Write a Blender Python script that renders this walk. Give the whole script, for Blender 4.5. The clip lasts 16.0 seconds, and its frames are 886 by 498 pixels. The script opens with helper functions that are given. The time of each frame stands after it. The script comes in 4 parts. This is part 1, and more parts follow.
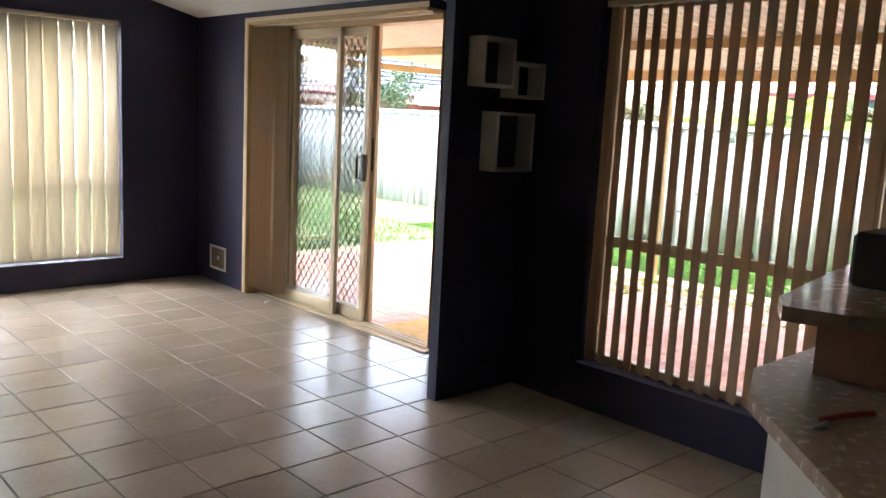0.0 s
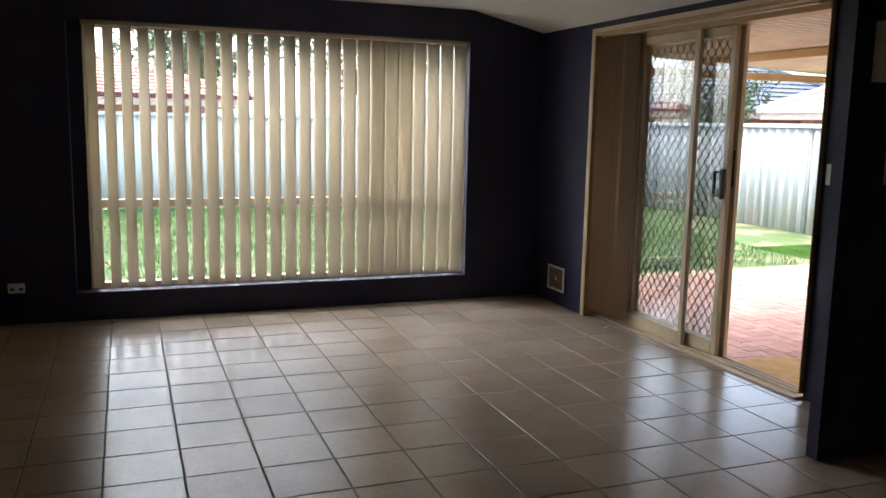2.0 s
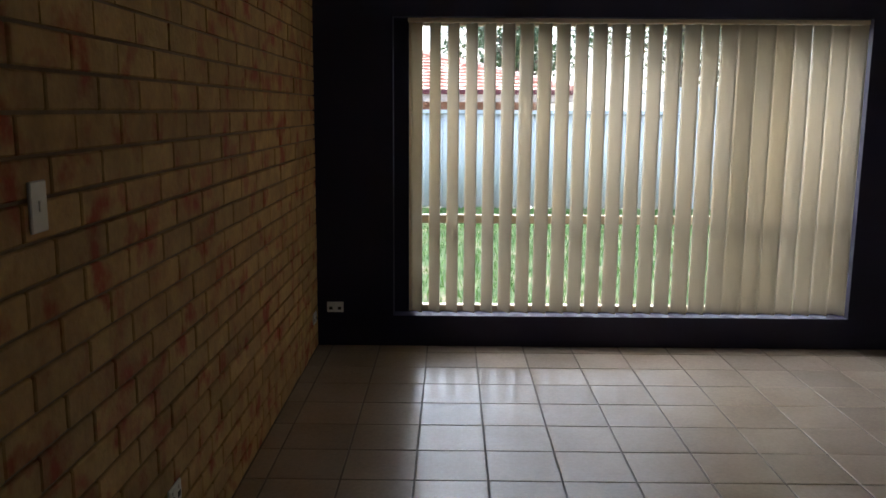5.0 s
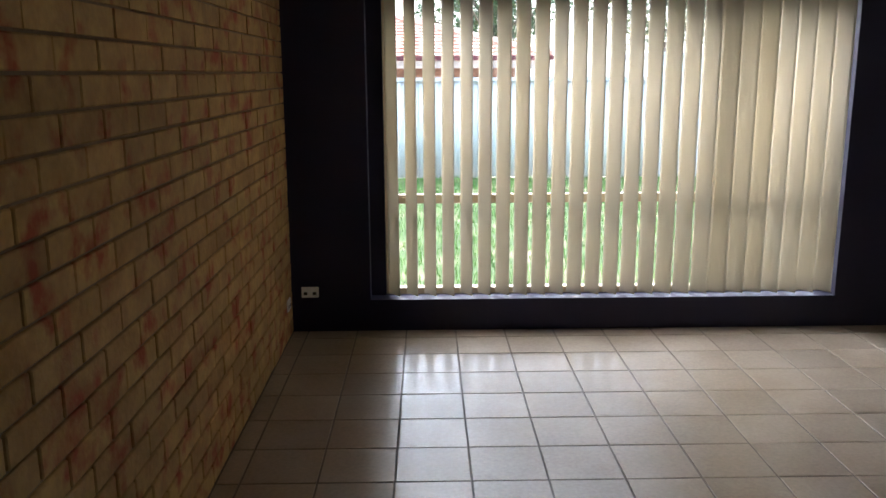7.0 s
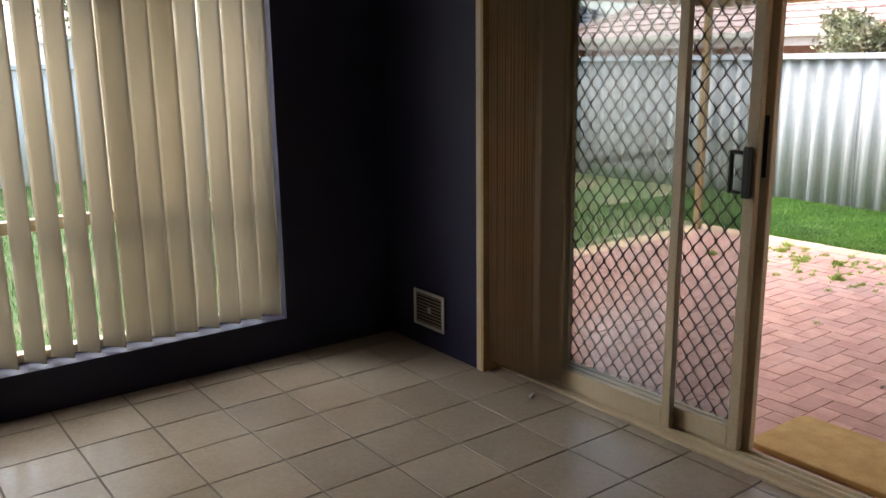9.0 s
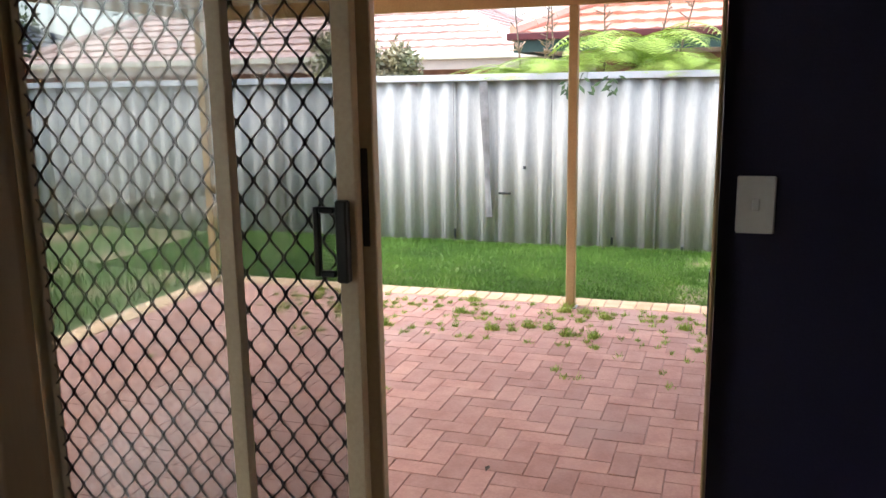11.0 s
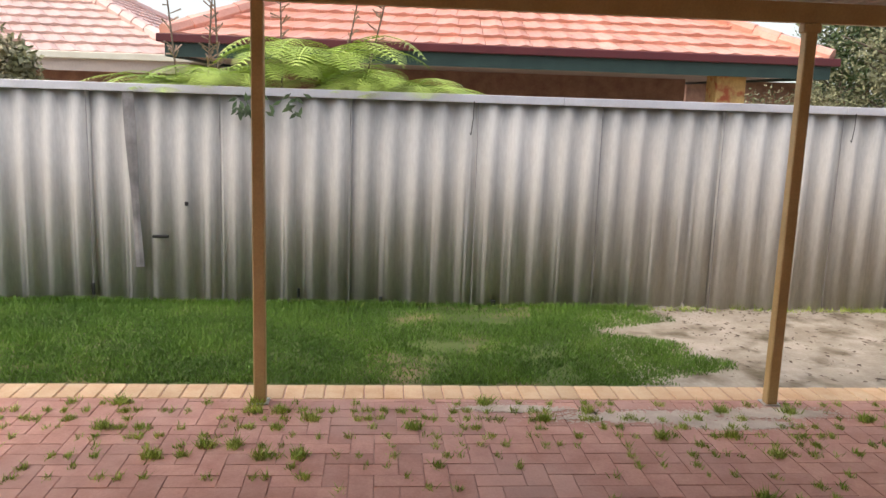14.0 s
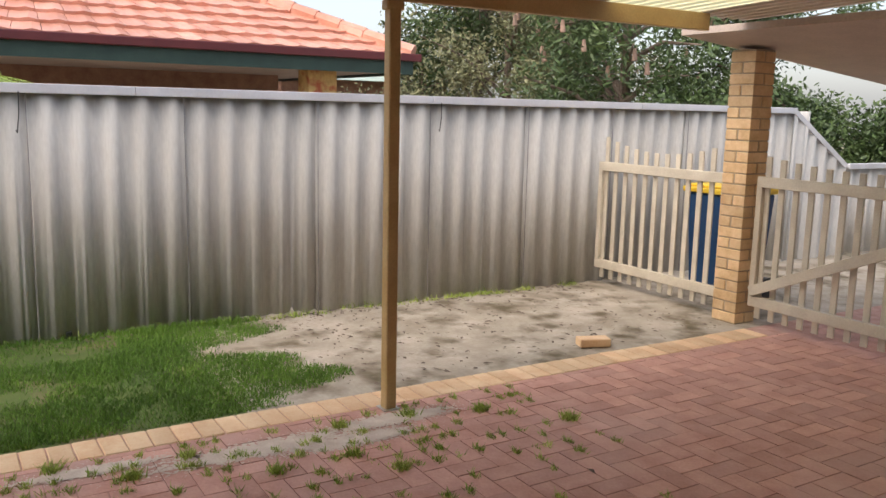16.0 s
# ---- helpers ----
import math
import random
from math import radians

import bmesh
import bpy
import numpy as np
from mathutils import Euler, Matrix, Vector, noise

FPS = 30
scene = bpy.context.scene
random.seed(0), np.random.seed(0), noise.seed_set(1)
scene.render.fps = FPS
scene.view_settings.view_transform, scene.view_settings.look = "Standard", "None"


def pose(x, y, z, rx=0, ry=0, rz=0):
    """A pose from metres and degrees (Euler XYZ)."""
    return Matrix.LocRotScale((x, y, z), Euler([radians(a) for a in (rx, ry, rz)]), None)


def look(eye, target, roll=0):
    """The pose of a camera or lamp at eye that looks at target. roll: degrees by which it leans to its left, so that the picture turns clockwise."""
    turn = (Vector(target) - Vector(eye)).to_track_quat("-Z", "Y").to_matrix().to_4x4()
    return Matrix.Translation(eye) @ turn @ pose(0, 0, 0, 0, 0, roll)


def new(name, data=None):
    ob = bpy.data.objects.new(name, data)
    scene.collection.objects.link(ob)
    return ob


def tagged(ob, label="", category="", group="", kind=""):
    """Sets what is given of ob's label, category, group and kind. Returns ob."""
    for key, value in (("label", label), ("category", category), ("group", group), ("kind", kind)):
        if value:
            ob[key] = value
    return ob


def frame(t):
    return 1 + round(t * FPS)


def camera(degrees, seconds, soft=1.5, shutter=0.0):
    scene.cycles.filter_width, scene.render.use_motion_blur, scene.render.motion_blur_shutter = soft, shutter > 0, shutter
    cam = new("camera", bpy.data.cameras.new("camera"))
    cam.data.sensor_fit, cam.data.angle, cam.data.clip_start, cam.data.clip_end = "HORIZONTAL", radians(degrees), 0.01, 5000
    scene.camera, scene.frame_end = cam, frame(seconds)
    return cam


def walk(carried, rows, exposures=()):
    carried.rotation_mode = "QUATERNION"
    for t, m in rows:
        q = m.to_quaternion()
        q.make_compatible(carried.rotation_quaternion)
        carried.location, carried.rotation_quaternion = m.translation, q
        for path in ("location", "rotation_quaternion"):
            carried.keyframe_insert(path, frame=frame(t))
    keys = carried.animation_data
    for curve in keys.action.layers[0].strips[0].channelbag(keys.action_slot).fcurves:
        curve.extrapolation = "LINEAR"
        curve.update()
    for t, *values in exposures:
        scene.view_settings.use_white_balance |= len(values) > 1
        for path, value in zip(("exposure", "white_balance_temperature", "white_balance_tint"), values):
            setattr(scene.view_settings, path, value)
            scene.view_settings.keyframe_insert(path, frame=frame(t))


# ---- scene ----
cam = camera(56.0, 16.0)
PATH = [
    (0, (0.88, -7.188, 1.613), (2.225, -5.742, 1.293), 3.0),
    (0.5, (0.911, -7.126, 1.609), (2.06, -5.52, 1.293), 3.4),
    (1, (0.921, -7.1, 1.607), (1.886, -5.377, 1.291), 2.1),
    (1.5, (0.92, -7.034, 1.601), (1.727, -5.231, 1.29), 1.8),
    (2, (0.946, -6.75, 1.549), (1.651, -4.902, 1.25), 1.2),
    (2.5, (0.957, -6.524, 1.509), (1.582, -4.647, 1.217), 1.0),
    (3, (1.03, -6.305, 1.564), (1.57, -4.404, 1.252), 1.2),
    (3.5, (1.084, -6.124, 1.629), (1.492, -4.193, 1.304), 1.7),
    (4, (1.066, -5.945, 1.671), (1.306, -3.988, 1.337), 1.8),
    (4.5, (1.005, -5.742, 1.634), (1.034, -3.768, 1.312), 1.4),
    (6.8, (0.917, -5.556, 1.727), (0.857, -3.6, 1.317), -0.6),
    (7, (0.96, -5.451, 1.725), (0.995, -3.495, 1.31), -0.3),
    (7.5, (1.065, -5.29, 1.766), (1.373, -3.363, 1.329), -0.1),
    (8, (1.289, -5.074, 1.761), (1.824, -3.198, 1.322), -0.4),
    (8.5, (1.533, -4.664, 1.691), (2.358, -2.895, 1.26), -1.0),
    (9, (1.746, -4.127, 1.629), (2.915, -2.566, 1.187), -0.7),
    (9.5, (2.032, -3.806, 1.538), (3.465, -2.473, 1.125), 0.1),
    (10, (2.247, -3.561, 1.526), (3.883, -2.483, 1.123), -0.6),
    (10.2, (2.379, -3.475, 1.525), (4.072, -2.489, 1.123), -0.8),
    (12.3, (3.6, -2.775, 1.62), (5.565, -2.539, 1.246), 0.3),
    (12.5, (3.76, -2.765, 1.62), (5.71, -2.563, 1.245), 0.6),
    (13, (4.0, -2.76, 1.662), (5.96, -2.646, 1.282), 1.0),
    (13.5, (4.233, -2.711, 1.648), (6.198, -2.724, 1.277), 1.4),
    (14, (4.337, -2.697, 1.637), (6.298, -2.859, 1.275), 1.9),
    (14.5, (4.474, -2.757, 1.695), (6.41, -3.1, 1.326), 2.0),
    (15, (4.709, -2.747, 1.599), (6.594, -3.329, 1.266), 2.2),
    (15.5, (4.889, -2.931, 1.583), (6.7, -3.714, 1.253), 1.8),
    (16, (4.95, -3.001, 1.541), (6.637, -4.023, 1.212), 1.3),
]

EXPO = [(0.0, 3.45, 5700, 8), (1.0, 2.8, 5700, 8), (2.5, 2.15, 5700, 8), (3.5, 2.05, 5600, 8), (4.7, 1.9, 5450, 8), (7.0, 2.5, 5450, 8), (8.5, 1.95, 5750, 7), (9.5, 1.65, 5900, 7), (10.2, 1.75, 5800, 7), (12.3, 1.3, 6250, 11), (13.5, 0.8, 6500, 12), (16.0, 0.52, 6600, 12)]
walk(cam, [(t, look(eye, aim, lean)) for t, eye, aim, lean in PATH], EXPO)

# ---- world and light ----
world = bpy.data.worlds.new("world")
scene.world = world
world.use_nodes = True
wn = world.node_tree
SUN_AZ, SUN_EL = radians(-13), radians(50)
sky = wn.nodes.new("ShaderNodeTexSky")
sky.sky_type, sky.sun_disc = "NISHITA", False
sky.sun_elevation, sky.sun_rotation = SUN_EL, SUN_AZ
sky.air_density, sky.dust_density = 1.0, 4.0
wn.nodes["Background"].inputs["Strength"].default_value = 0.15
haze = wn.nodes.new("ShaderNodeMix")
haze.data_type, haze.blend_type = "RGBA", "ADD"
haze.inputs["Factor"].default_value = 1.0
haze.inputs["B"].default_value = (1.9, 1.92, 1.95, 1)
wn.links.new(sky.outputs[0], haze.inputs["A"])
wn.links.new(haze.outputs["Result"], wn.nodes["Background"].inputs["Color"])
sun = new("sun", bpy.data.lights.new("sun", "SUN"))
sun.data.energy, sun.data.angle, sun.data.color = 1.1, radians(80), (1.0, 0.95, 0.87)
sun.matrix_world = look((0, 0, 0), (-math.sin(SUN_AZ) * math.cos(SUN_EL), -math.cos(SUN_AZ) * math.cos(SUN_EL), -math.sin(SUN_EL)))

# ---- plan ----
XW, YN, XE, XO = 0.035, 0.018, 4.44, 4.69
YS = -9.6
PATIO, GROUND = -0.10, -0.13
XEDGE = 8.93
FENCE_X, FENCE_N = 11.17, 9.30
CEIL = 2.505
WIN_N = (0.565, 3.74, 0.215, 2.25)
WIN_E = (-7.0, -4.35, 0.255, 2.26)
XS_IN, XS_OUT = 4.60, 4.84
DOOR = (-3.12, -0.87, 2.27)


# ---- materials ----
def nodes_of(name):
    m = bpy.data.materials.new(name)
    m.use_nodes = True
    return m, m.node_tree.nodes, m.node_tree.links, m.node_tree.nodes["Principled BSDF"]


def ramp(nd, stops):
    r = nd.new("ShaderNodeValToRGB")
    while len(r.color_ramp.elements) < len(stops):
        r.color_ramp.elements.new(0.5)
    for e, (p, c) in zip(r.color_ramp.elements, stops):
        e.position, e.color = p, (*c, 1)
    return r


def surface(name, a, b, scale=8.0, rough=0.6, bump=0.2, fine=90.0, metal=0.0, vary=0.0, island=False, stretch=(1, 1, 1),
            rough_var=0.1, spec=0.5, local=True, stain=None, stain_scale=1.5, stain_at=(0.55, 0.75)):
    """Two-scale noise colour between a and b, fine relief, optional value change from piece to piece and stains."""
    m, nd, ln, p = nodes_of(name)
    tc = nd.new("ShaderNodeTexCoord")
    mp = nd.new("ShaderNodeMapping")
    mp.inputs["Scale"].default_value = stretch
    if local:
        ln.new(tc.outputs["Object"], mp.inputs["Vector"])
    else:
        geo0 = nd.new("ShaderNodeNewGeometry")
        ln.new(geo0.outputs["Position"], mp.inputs["Vector"])
    n1 = nd.new("ShaderNodeTexNoise")
    n1.inputs["Scale"].default_value, n1.inputs["Detail"].default_value = scale, 6
    n2 = nd.new("ShaderNodeTexNoise")
    n2.inputs["Scale"].default_value, n2.inputs["Detail"].default_value = fine, 3
    for n in (n1, n2):
        ln.new(mp.outputs[0], n.inputs["Vector"])
    r = ramp(nd, [(0.3, a), (0.7, b)])
    ln.new(n1.outputs["Fac"], r.inputs[0])
    col = r.outputs[0]
    mix = nd.new("ShaderNodeMix")
    mix.data_type, mix.blend_type = "RGBA", "OVERLAY"
    mix.inputs["Factor"].default_value = 0.25
    ln.new(col, mix.inputs["A"])
    ln.new(n2.outputs["Color"], mix.inputs["B"])
    bw = nd.new("ShaderNodeRGBToBW")
    ln.new(n2.outputs["Color"], bw.inputs[0])
    ln.new(bw.outputs[0], mix.inputs["B"])
    col = mix.outputs["Result"]
    if stain:
        n3 = nd.new("ShaderNodeTexNoise")
        n3.inputs["Scale"].default_value, n3.inputs["Detail"].default_value = stain_scale, 8
        g3 = nd.new("ShaderNodeNewGeometry")
        ln.new(g3.outputs["Position"], n3.inputs["Vector"])
        mr = nd.new("ShaderNodeMapRange")
        mr.inputs["From Min"].default_value, mr.inputs["From Max"].default_value = stain_at
        ln.new(n3.outputs["Fac"], mr.inputs["Value"])
        mx = nd.new("ShaderNodeMix")
        mx.data_type = "RGBA"
        ln.new(mr.outputs[0], mx.inputs["Factor"])
        ln.new(col, mx.inputs["A"])
        mx.inputs["B"].default_value = (*stain, 1)
        col = mx.outputs["Result"]
    if vary:
        hs = nd.new("ShaderNodeHueSaturation")
        if island:
            src = nd.new("ShaderNodeNewGeometry").outputs["Random Per Island"]
        else:
            src = nd.new("ShaderNodeObjectInfo").outputs["Random"]
        mr2 = nd.new("ShaderNodeMapRange")
        mr2.inputs["To Min"].default_value, mr2.inputs["To Max"].default_value = 1 - vary, 1 + vary
        ln.new(src, mr2.inputs["Value"])
        ln.new(mr2.outputs[0], hs.inputs["Value"])
        ln.new(col, hs.inputs["Color"])
        col = hs.outputs[0]
    ln.new(col, p.inputs["Base Color"])
    mr3 = nd.new("ShaderNodeMapRange")
    mr3.inputs["To Min"].default_value, mr3.inputs["To Max"].default_value = max(rough - rough_var, 0.02), min(rough + rough_var, 1)
    ln.new(n1.outputs["Fac"], mr3.inputs["Value"])
    ln.new(mr3.outputs[0], p.inputs["Roughness"])
    p.inputs["Metallic"].default_value = metal
    p.inputs["Specular IOR Level"].default_value = spec
    if bump:
        bp = nd.new("ShaderNodeBump")
        bp.inputs["Strength"].default_value, bp.inputs["Distance"].default_value = bump, 0.004
        ln.new(n2.outputs["Fac"], bp.inputs["Height"])
        ln.new(bp.outputs[0], p.inputs["Normal"])
    return m


M = {}
M["navy"] = surface("navy_paint", (0.013, 0.010, 0.035), (0.018, 0.013, 0.048), 2, 0.6, 0.15, 160, stain=(0.024, 0.018, 0.05), stain_scale=1.2)
M["ceiling"] = surface("ceiling_paint", (0.72, 0.70, 0.66), (0.78, 0.76, 0.72), 1.5, 0.85, 0.1, 120)
TL = dict(scale=2.2, rough=0.25, bump=0.04, fine=60, vary=0.10, rough_var=0.04, local=False)
M["tile"] = surface("floor_tile", (0.32, 0.25, 0.185), (0.385, 0.315, 0.245), **TL)
M["tile_joined"] = surface("floor_tile_joined", (0.32, 0.25, 0.185), (0.385, 0.315, 0.245), island=True, **TL)
M["grout"] = surface("grout", (0.10, 0.075, 0.055), (0.17, 0.13, 0.10), 3, 0.9, 0.3, 80, local=False)
M["mortar_pale"] = surface("mortar_pale", (0.34, 0.26, 0.17), (0.44, 0.35, 0.24), 6, 0.95, 0.4, 90, local=False)
M["brick_cream"] = surface("cream_brick", (0.55, 0.36, 0.18), (0.70, 0.50, 0.29), 9, 0.9, 0.6, 55, vary=0.12, local=False)
BR = dict(scale=9, rough=0.9, bump=1.0, fine=38, vary=0.14, local=False, stain=(0.34, 0.085, 0.035), stain_scale=7.5, stain_at=(0.53, 0.68))
M["brick"] = surface("face_brick", (0.38, 0.23, 0.08), (0.55, 0.36, 0.135), **BR)
M["brick_joined"] = surface("face_brick_joined", (0.38, 0.23, 0.08), (0.55, 0.36, 0.135), island=True, **BR)
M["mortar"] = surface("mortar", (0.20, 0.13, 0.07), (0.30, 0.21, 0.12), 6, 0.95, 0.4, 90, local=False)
PV = dict(scale=7, rough=0.85, bump=0.4, fine=70, vary=0.12, local=False, stain=(0.60, 0.40, 0.34), stain_scale=1.1, stain_at=(0.52, 0.85))
M["paver"] = surface("paver", (0.52, 0.27, 0.205), (0.64, 0.37, 0.295), **PV)
M["paver_joined"] = surface("paver_joined", (0.52, 0.27, 0.205), (0.64, 0.37, 0.295), island=True, **PV)
M["edge"] = surface("edge_brick", (0.68, 0.43, 0.24), (0.80, 0.60, 0.38), 6, 0.85, 0.3, 70, vary=0.12, local=False)
M["sandjoint"] = surface("joint_sand", (0.42, 0.22, 0.17), (0.60, 0.39, 0.32), 9, 0.95, 0.5, 90, local=False)
M["fence"] = surface("fibre_cement", (0.45, 0.435, 0.40), (0.56, 0.545, 0.51), 1.6, 0.85, 0.25, 60, stretch=(1, 1, 0.25), local=False,
                     stain=(0.40, 0.36, 0.31), stain_scale=0.9, stain_at=(0.5, 0.9))
# lightened copy of the fence sheet; the overexposed brightness is put into the colour
M["fence_overexposed"] = surface("overexposed_fibre_cement", (0.66, 0.64, 0.60), (0.76, 0.74, 0.70), 1.6, 0.85, 0.25, 60, stretch=(1, 1, 0.25), local=False)
M["cap"] = surface("capping_metal", (0.60, 0.60, 0.62), (0.70, 0.70, 0.72), 4, 0.45, 0.05, 60, metal=0.2, local=False)
M["soil"] = surface("sandy_soil", (0.32, 0.27, 0.20), (0.50, 0.44, 0.36), 4, 0.95, 0.8, 40, local=False, stain=(0.13, 0.10, 0.055), stain_scale=3.2, stain_at=(0.50, 0.68))
M["turf"] = surface("turf", (0.06, 0.10, 0.02), (0.12, 0.16, 0.04), 3, 0.95, 0.5, 60, local=False, stain=(0.26, 0.20, 0.11), stain_scale=1.6, stain_at=(0.52, 0.66))
M["grass"] = surface("grass_blade", (0.07, 0.16, 0.015), (0.17, 0.31, 0.04), 1.6, 0.7, 0, 30, vary=0.35, island=True, local=False)
M["weed"] = surface("weed_blade", (0.24, 0.36, 0.04), (0.50, 0.58, 0.15), 3.5, 0.7, 0, 30, vary=0.35, island=True, local=False)
M["leaf_olive"] = surface("leaf_olive", (0.20, 0.22, 0.09), (0.44, 0.36, 0.22), 3.5, 0.55, 0, 40, vary=0.4, island=True, local=False)
M["shelf"] = surface("shelf_laminate", (0.56, 0.53, 0.48), (0.62, 0.59, 0.54), 8, 0.5, 0.02, 60)
M["far_green_roof"] = surface("far_green_roof", (0.42, 0.52, 0.46), (0.52, 0.62, 0.55), 4, 0.6, 0.05, 60)
M["cream"] = surface("cream_powder_coat", (0.60, 0.48, 0.30), (0.68, 0.55, 0.36), 4, 0.4, 0.03, 80, local=False)
M["post"] = surface("tan_post_paint", (0.44, 0.29, 0.12), (0.52, 0.36, 0.17), 5, 0.5, 0.05, 80, local=False)
M["roofsheet"] = surface("patio_roof_sheet", (0.62, 0.55, 0.45), (0.72, 0.65, 0.55), 3, 0.5, 0.03, 60, local=False)
M["black"] = surface("black_plastic", (0.012, 0.012, 0.012), (0.02, 0.02, 0.02), 8, 0.4, 0.05, 80)
M["grille"] = surface("grille_coating", (0.025, 0.022, 0.02), (0.04, 0.035, 0.03), 8, 0.5, 0.05, 80)
M["white"] = surface("white_plastic", (0.70, 0.68, 0.62), (0.76, 0.74, 0.68), 8, 0.35, 0.02, 60)
M["bench"] = surface("bench_laminate", (0.42, 0.33, 0.25), (0.52, 0.43, 0.33), 30, 0.25, 0.03, 200)
M["mat"] = surface("coir_mat", (0.50, 0.29, 0.08), (0.62, 0.40, 0.14), 12, 0.95, 0.9, 130)
M["rooftile"] = surface("terracotta", (0.60, 0.25, 0.16), (0.75, 0.39, 0.29), 3, 0.35, 0.15, 40, vary=0.12, island=True, local=False)
# terracotta with the whitish sky glare mixed into its colour, for the second house
M["rooftile_glare"] = surface("terracotta_glare", (0.55, 0.36, 0.30), (0.66, 0.46, 0.39), 3, 0.45, 0.15, 40, vary=0.12, island=True, local=False)
M["rooftile_piece"] = surface("terracotta_piece", (0.60, 0.25, 0.16), (0.75, 0.39, 0.29), 3, 0.35, 0.15, 40, vary=0.12, local=False)
M["rooftile_glare_piece"] = surface("terracotta_glare_piece", (0.55, 0.36, 0.30), (0.66, 0.46, 0.39), 3, 0.45, 0.15, 40, vary=0.12, local=False)
M["gutter_red"] = surface("gutter_red", (0.09, 0.012, 0.014), (0.12, 0.018, 0.018), 4, 0.4, 0.02, 50)
M["fascia_green"] = surface("fascia_green", (0.018, 0.04, 0.03), (0.03, 0.06, 0.045), 4, 0.5, 0.02, 50)
M["gutter_cream"] = surface("gutter_cream", (0.66, 0.62, 0.48), (0.74, 0.70, 0.56), 4, 0.4, 0.02, 50)
M["soffit"] = surface("soffit_paint", (0.45, 0.37, 0.31), (0.52, 0.43, 0.36), 4, 0.8, 0.02, 50)
M["farbrick"] = surface("far_brick", (0.24, 0.12, 0.08), (0.36, 0.20, 0.13), 6, 0.9, 0.2, 40, local=False)
M["picket"] = surface("picket_paint", (0.50, 0.44, 0.34), (0.60, 0.54, 0.43), 6, 0.6, 0.15, 90, local=False, vary=0.05)
M["bark"] = surface("bark", (0.10, 0.07, 0.05), (0.22, 0.17, 0.13), 6, 0.95, 0.6, 40)
M["leaf"] = surface("leaf_green", (0.04, 0.075, 0.022), (0.09, 0.135, 0.04), 1.5, 0.55, 0, 40, vary=0.4, island=True, local=False)
M["leaf_grey"] = surface("leaf_grey_green", (0.13, 0.15, 0.07), (0.28, 0.27, 0.14), 1.5, 0.55, 0, 40, vary=0.4, island=True, local=False)
M["fern"] = surface("fern_green", (0.30, 0.42, 0.05), (0.50, 0.62, 0.13), 2, 0.55, 0, 40, vary=0.3, island=True, local=False)
M["bloom"] = surface("seed_head", (0.22, 0.14, 0.10), (0.34, 0.23, 0.17), 5, 0.8, 0.3, 60, vary=0.2, island=True, local=False)
M["blue"] = surface("bin_blue", (0.01, 0.05, 0.14), (0.015, 0.07, 0.18), 5, 0.5, 0.02, 60)
M["yellow"] = surface("bin_yellow", (0.75, 0.48, 0.02), (0.8, 0.55, 0.04), 5, 0.5, 0.02, 60)
M["render_white"] = surface("white_render", (0.68, 0.66, 0.62), (0.76, 0.74, 0.70), 2, 0.9, 0.2, 50)
M["slate"] = surface("grey_roof_tile", (0.08, 0.09, 0.11), (0.14, 0.15, 0.17), 3, 0.5, 0.15, 40, vary=0.12, island=True, local=False)
# grey of the weathered strip, also used for painted shadow lines at sheet laps
M["stain"] = surface("weathered_and_shadow_grey", (0.16, 0.15, 0.15), (0.36, 0.34, 0.33), 6, 0.9, 0.3, 60, local=False)
M["sandpale"] = surface("pale_sand", (0.60, 0.49, 0.40), (0.72, 0.62, 0.51), 12, 0.95, 0.5, 90, local=False)
M["red"] = surface("red_plastic", (0.35, 0.02, 0.02), (0.42, 0.03, 0.03), 5, 0.4, 0.02, 60)
M["steel"] = surface("brushed_steel", (0.5, 0.5, 0.5), (0.6, 0.6, 0.6), 5, 0.35, 0.02, 60, metal=0.9)


def glass_material(name, tint=(0.95, 0.97, 0.96), rough=0.0):
    m, nd, ln, p = nodes_of(name)
    p.inputs["Base Color"].default_value = (*tint, 1)
    p.inputs["Transmission Weight"].default_value = 1
    p.inputs["Roughness"].default_value = rough
    p.inputs["IOR"].default_value = 1.45
    return m


M["glass"] = glass_material("window_glass")


def translucent(name, colour, amount, base):
    m, nd, ln, p = nodes_of(name)
    out = nd["Material Output"]
    tr = nd.new("ShaderNodeBsdfTranslucent")
    tr.inputs["Color"].default_value = (*colour, 1)
    mx = nd.new("ShaderNodeMixShader")
    mx.inputs[0].default_value = amount
    n = nd.new("ShaderNodeTexNoise")
    n.inputs["Scale"].default_value = 14
    r = ramp(nd, [(0.3, tuple(c * 0.92 for c in base)), (0.7, base)])
    ln.new(n.outputs["Fac"], r.inputs[0])
    info = nd.new("ShaderNodeObjectInfo")
    hs = nd.new("ShaderNodeHueSaturation")
    mr = nd.new("ShaderNodeMapRange")
    mr.inputs["To Min"].default_value, mr.inputs["To Max"].default_value = 0.92, 1.06
    ln.new(info.outputs["Random"], mr.inputs["Value"])
    ln.new(mr.outputs[0], hs.inputs["Value"])
    ln.new(r.outputs[0], hs.inputs["Color"])
    ln.new(hs.outputs[0], p.inputs["Base Color"])
    p.inputs["Roughness"].default_value = 0.85
    ln.new(p.outputs[0], mx.inputs[1])
    ln.new(tr.outputs[0], mx.inputs[2])
    ln.new(mx.outputs[0], out.inputs["Surface"])
    return m


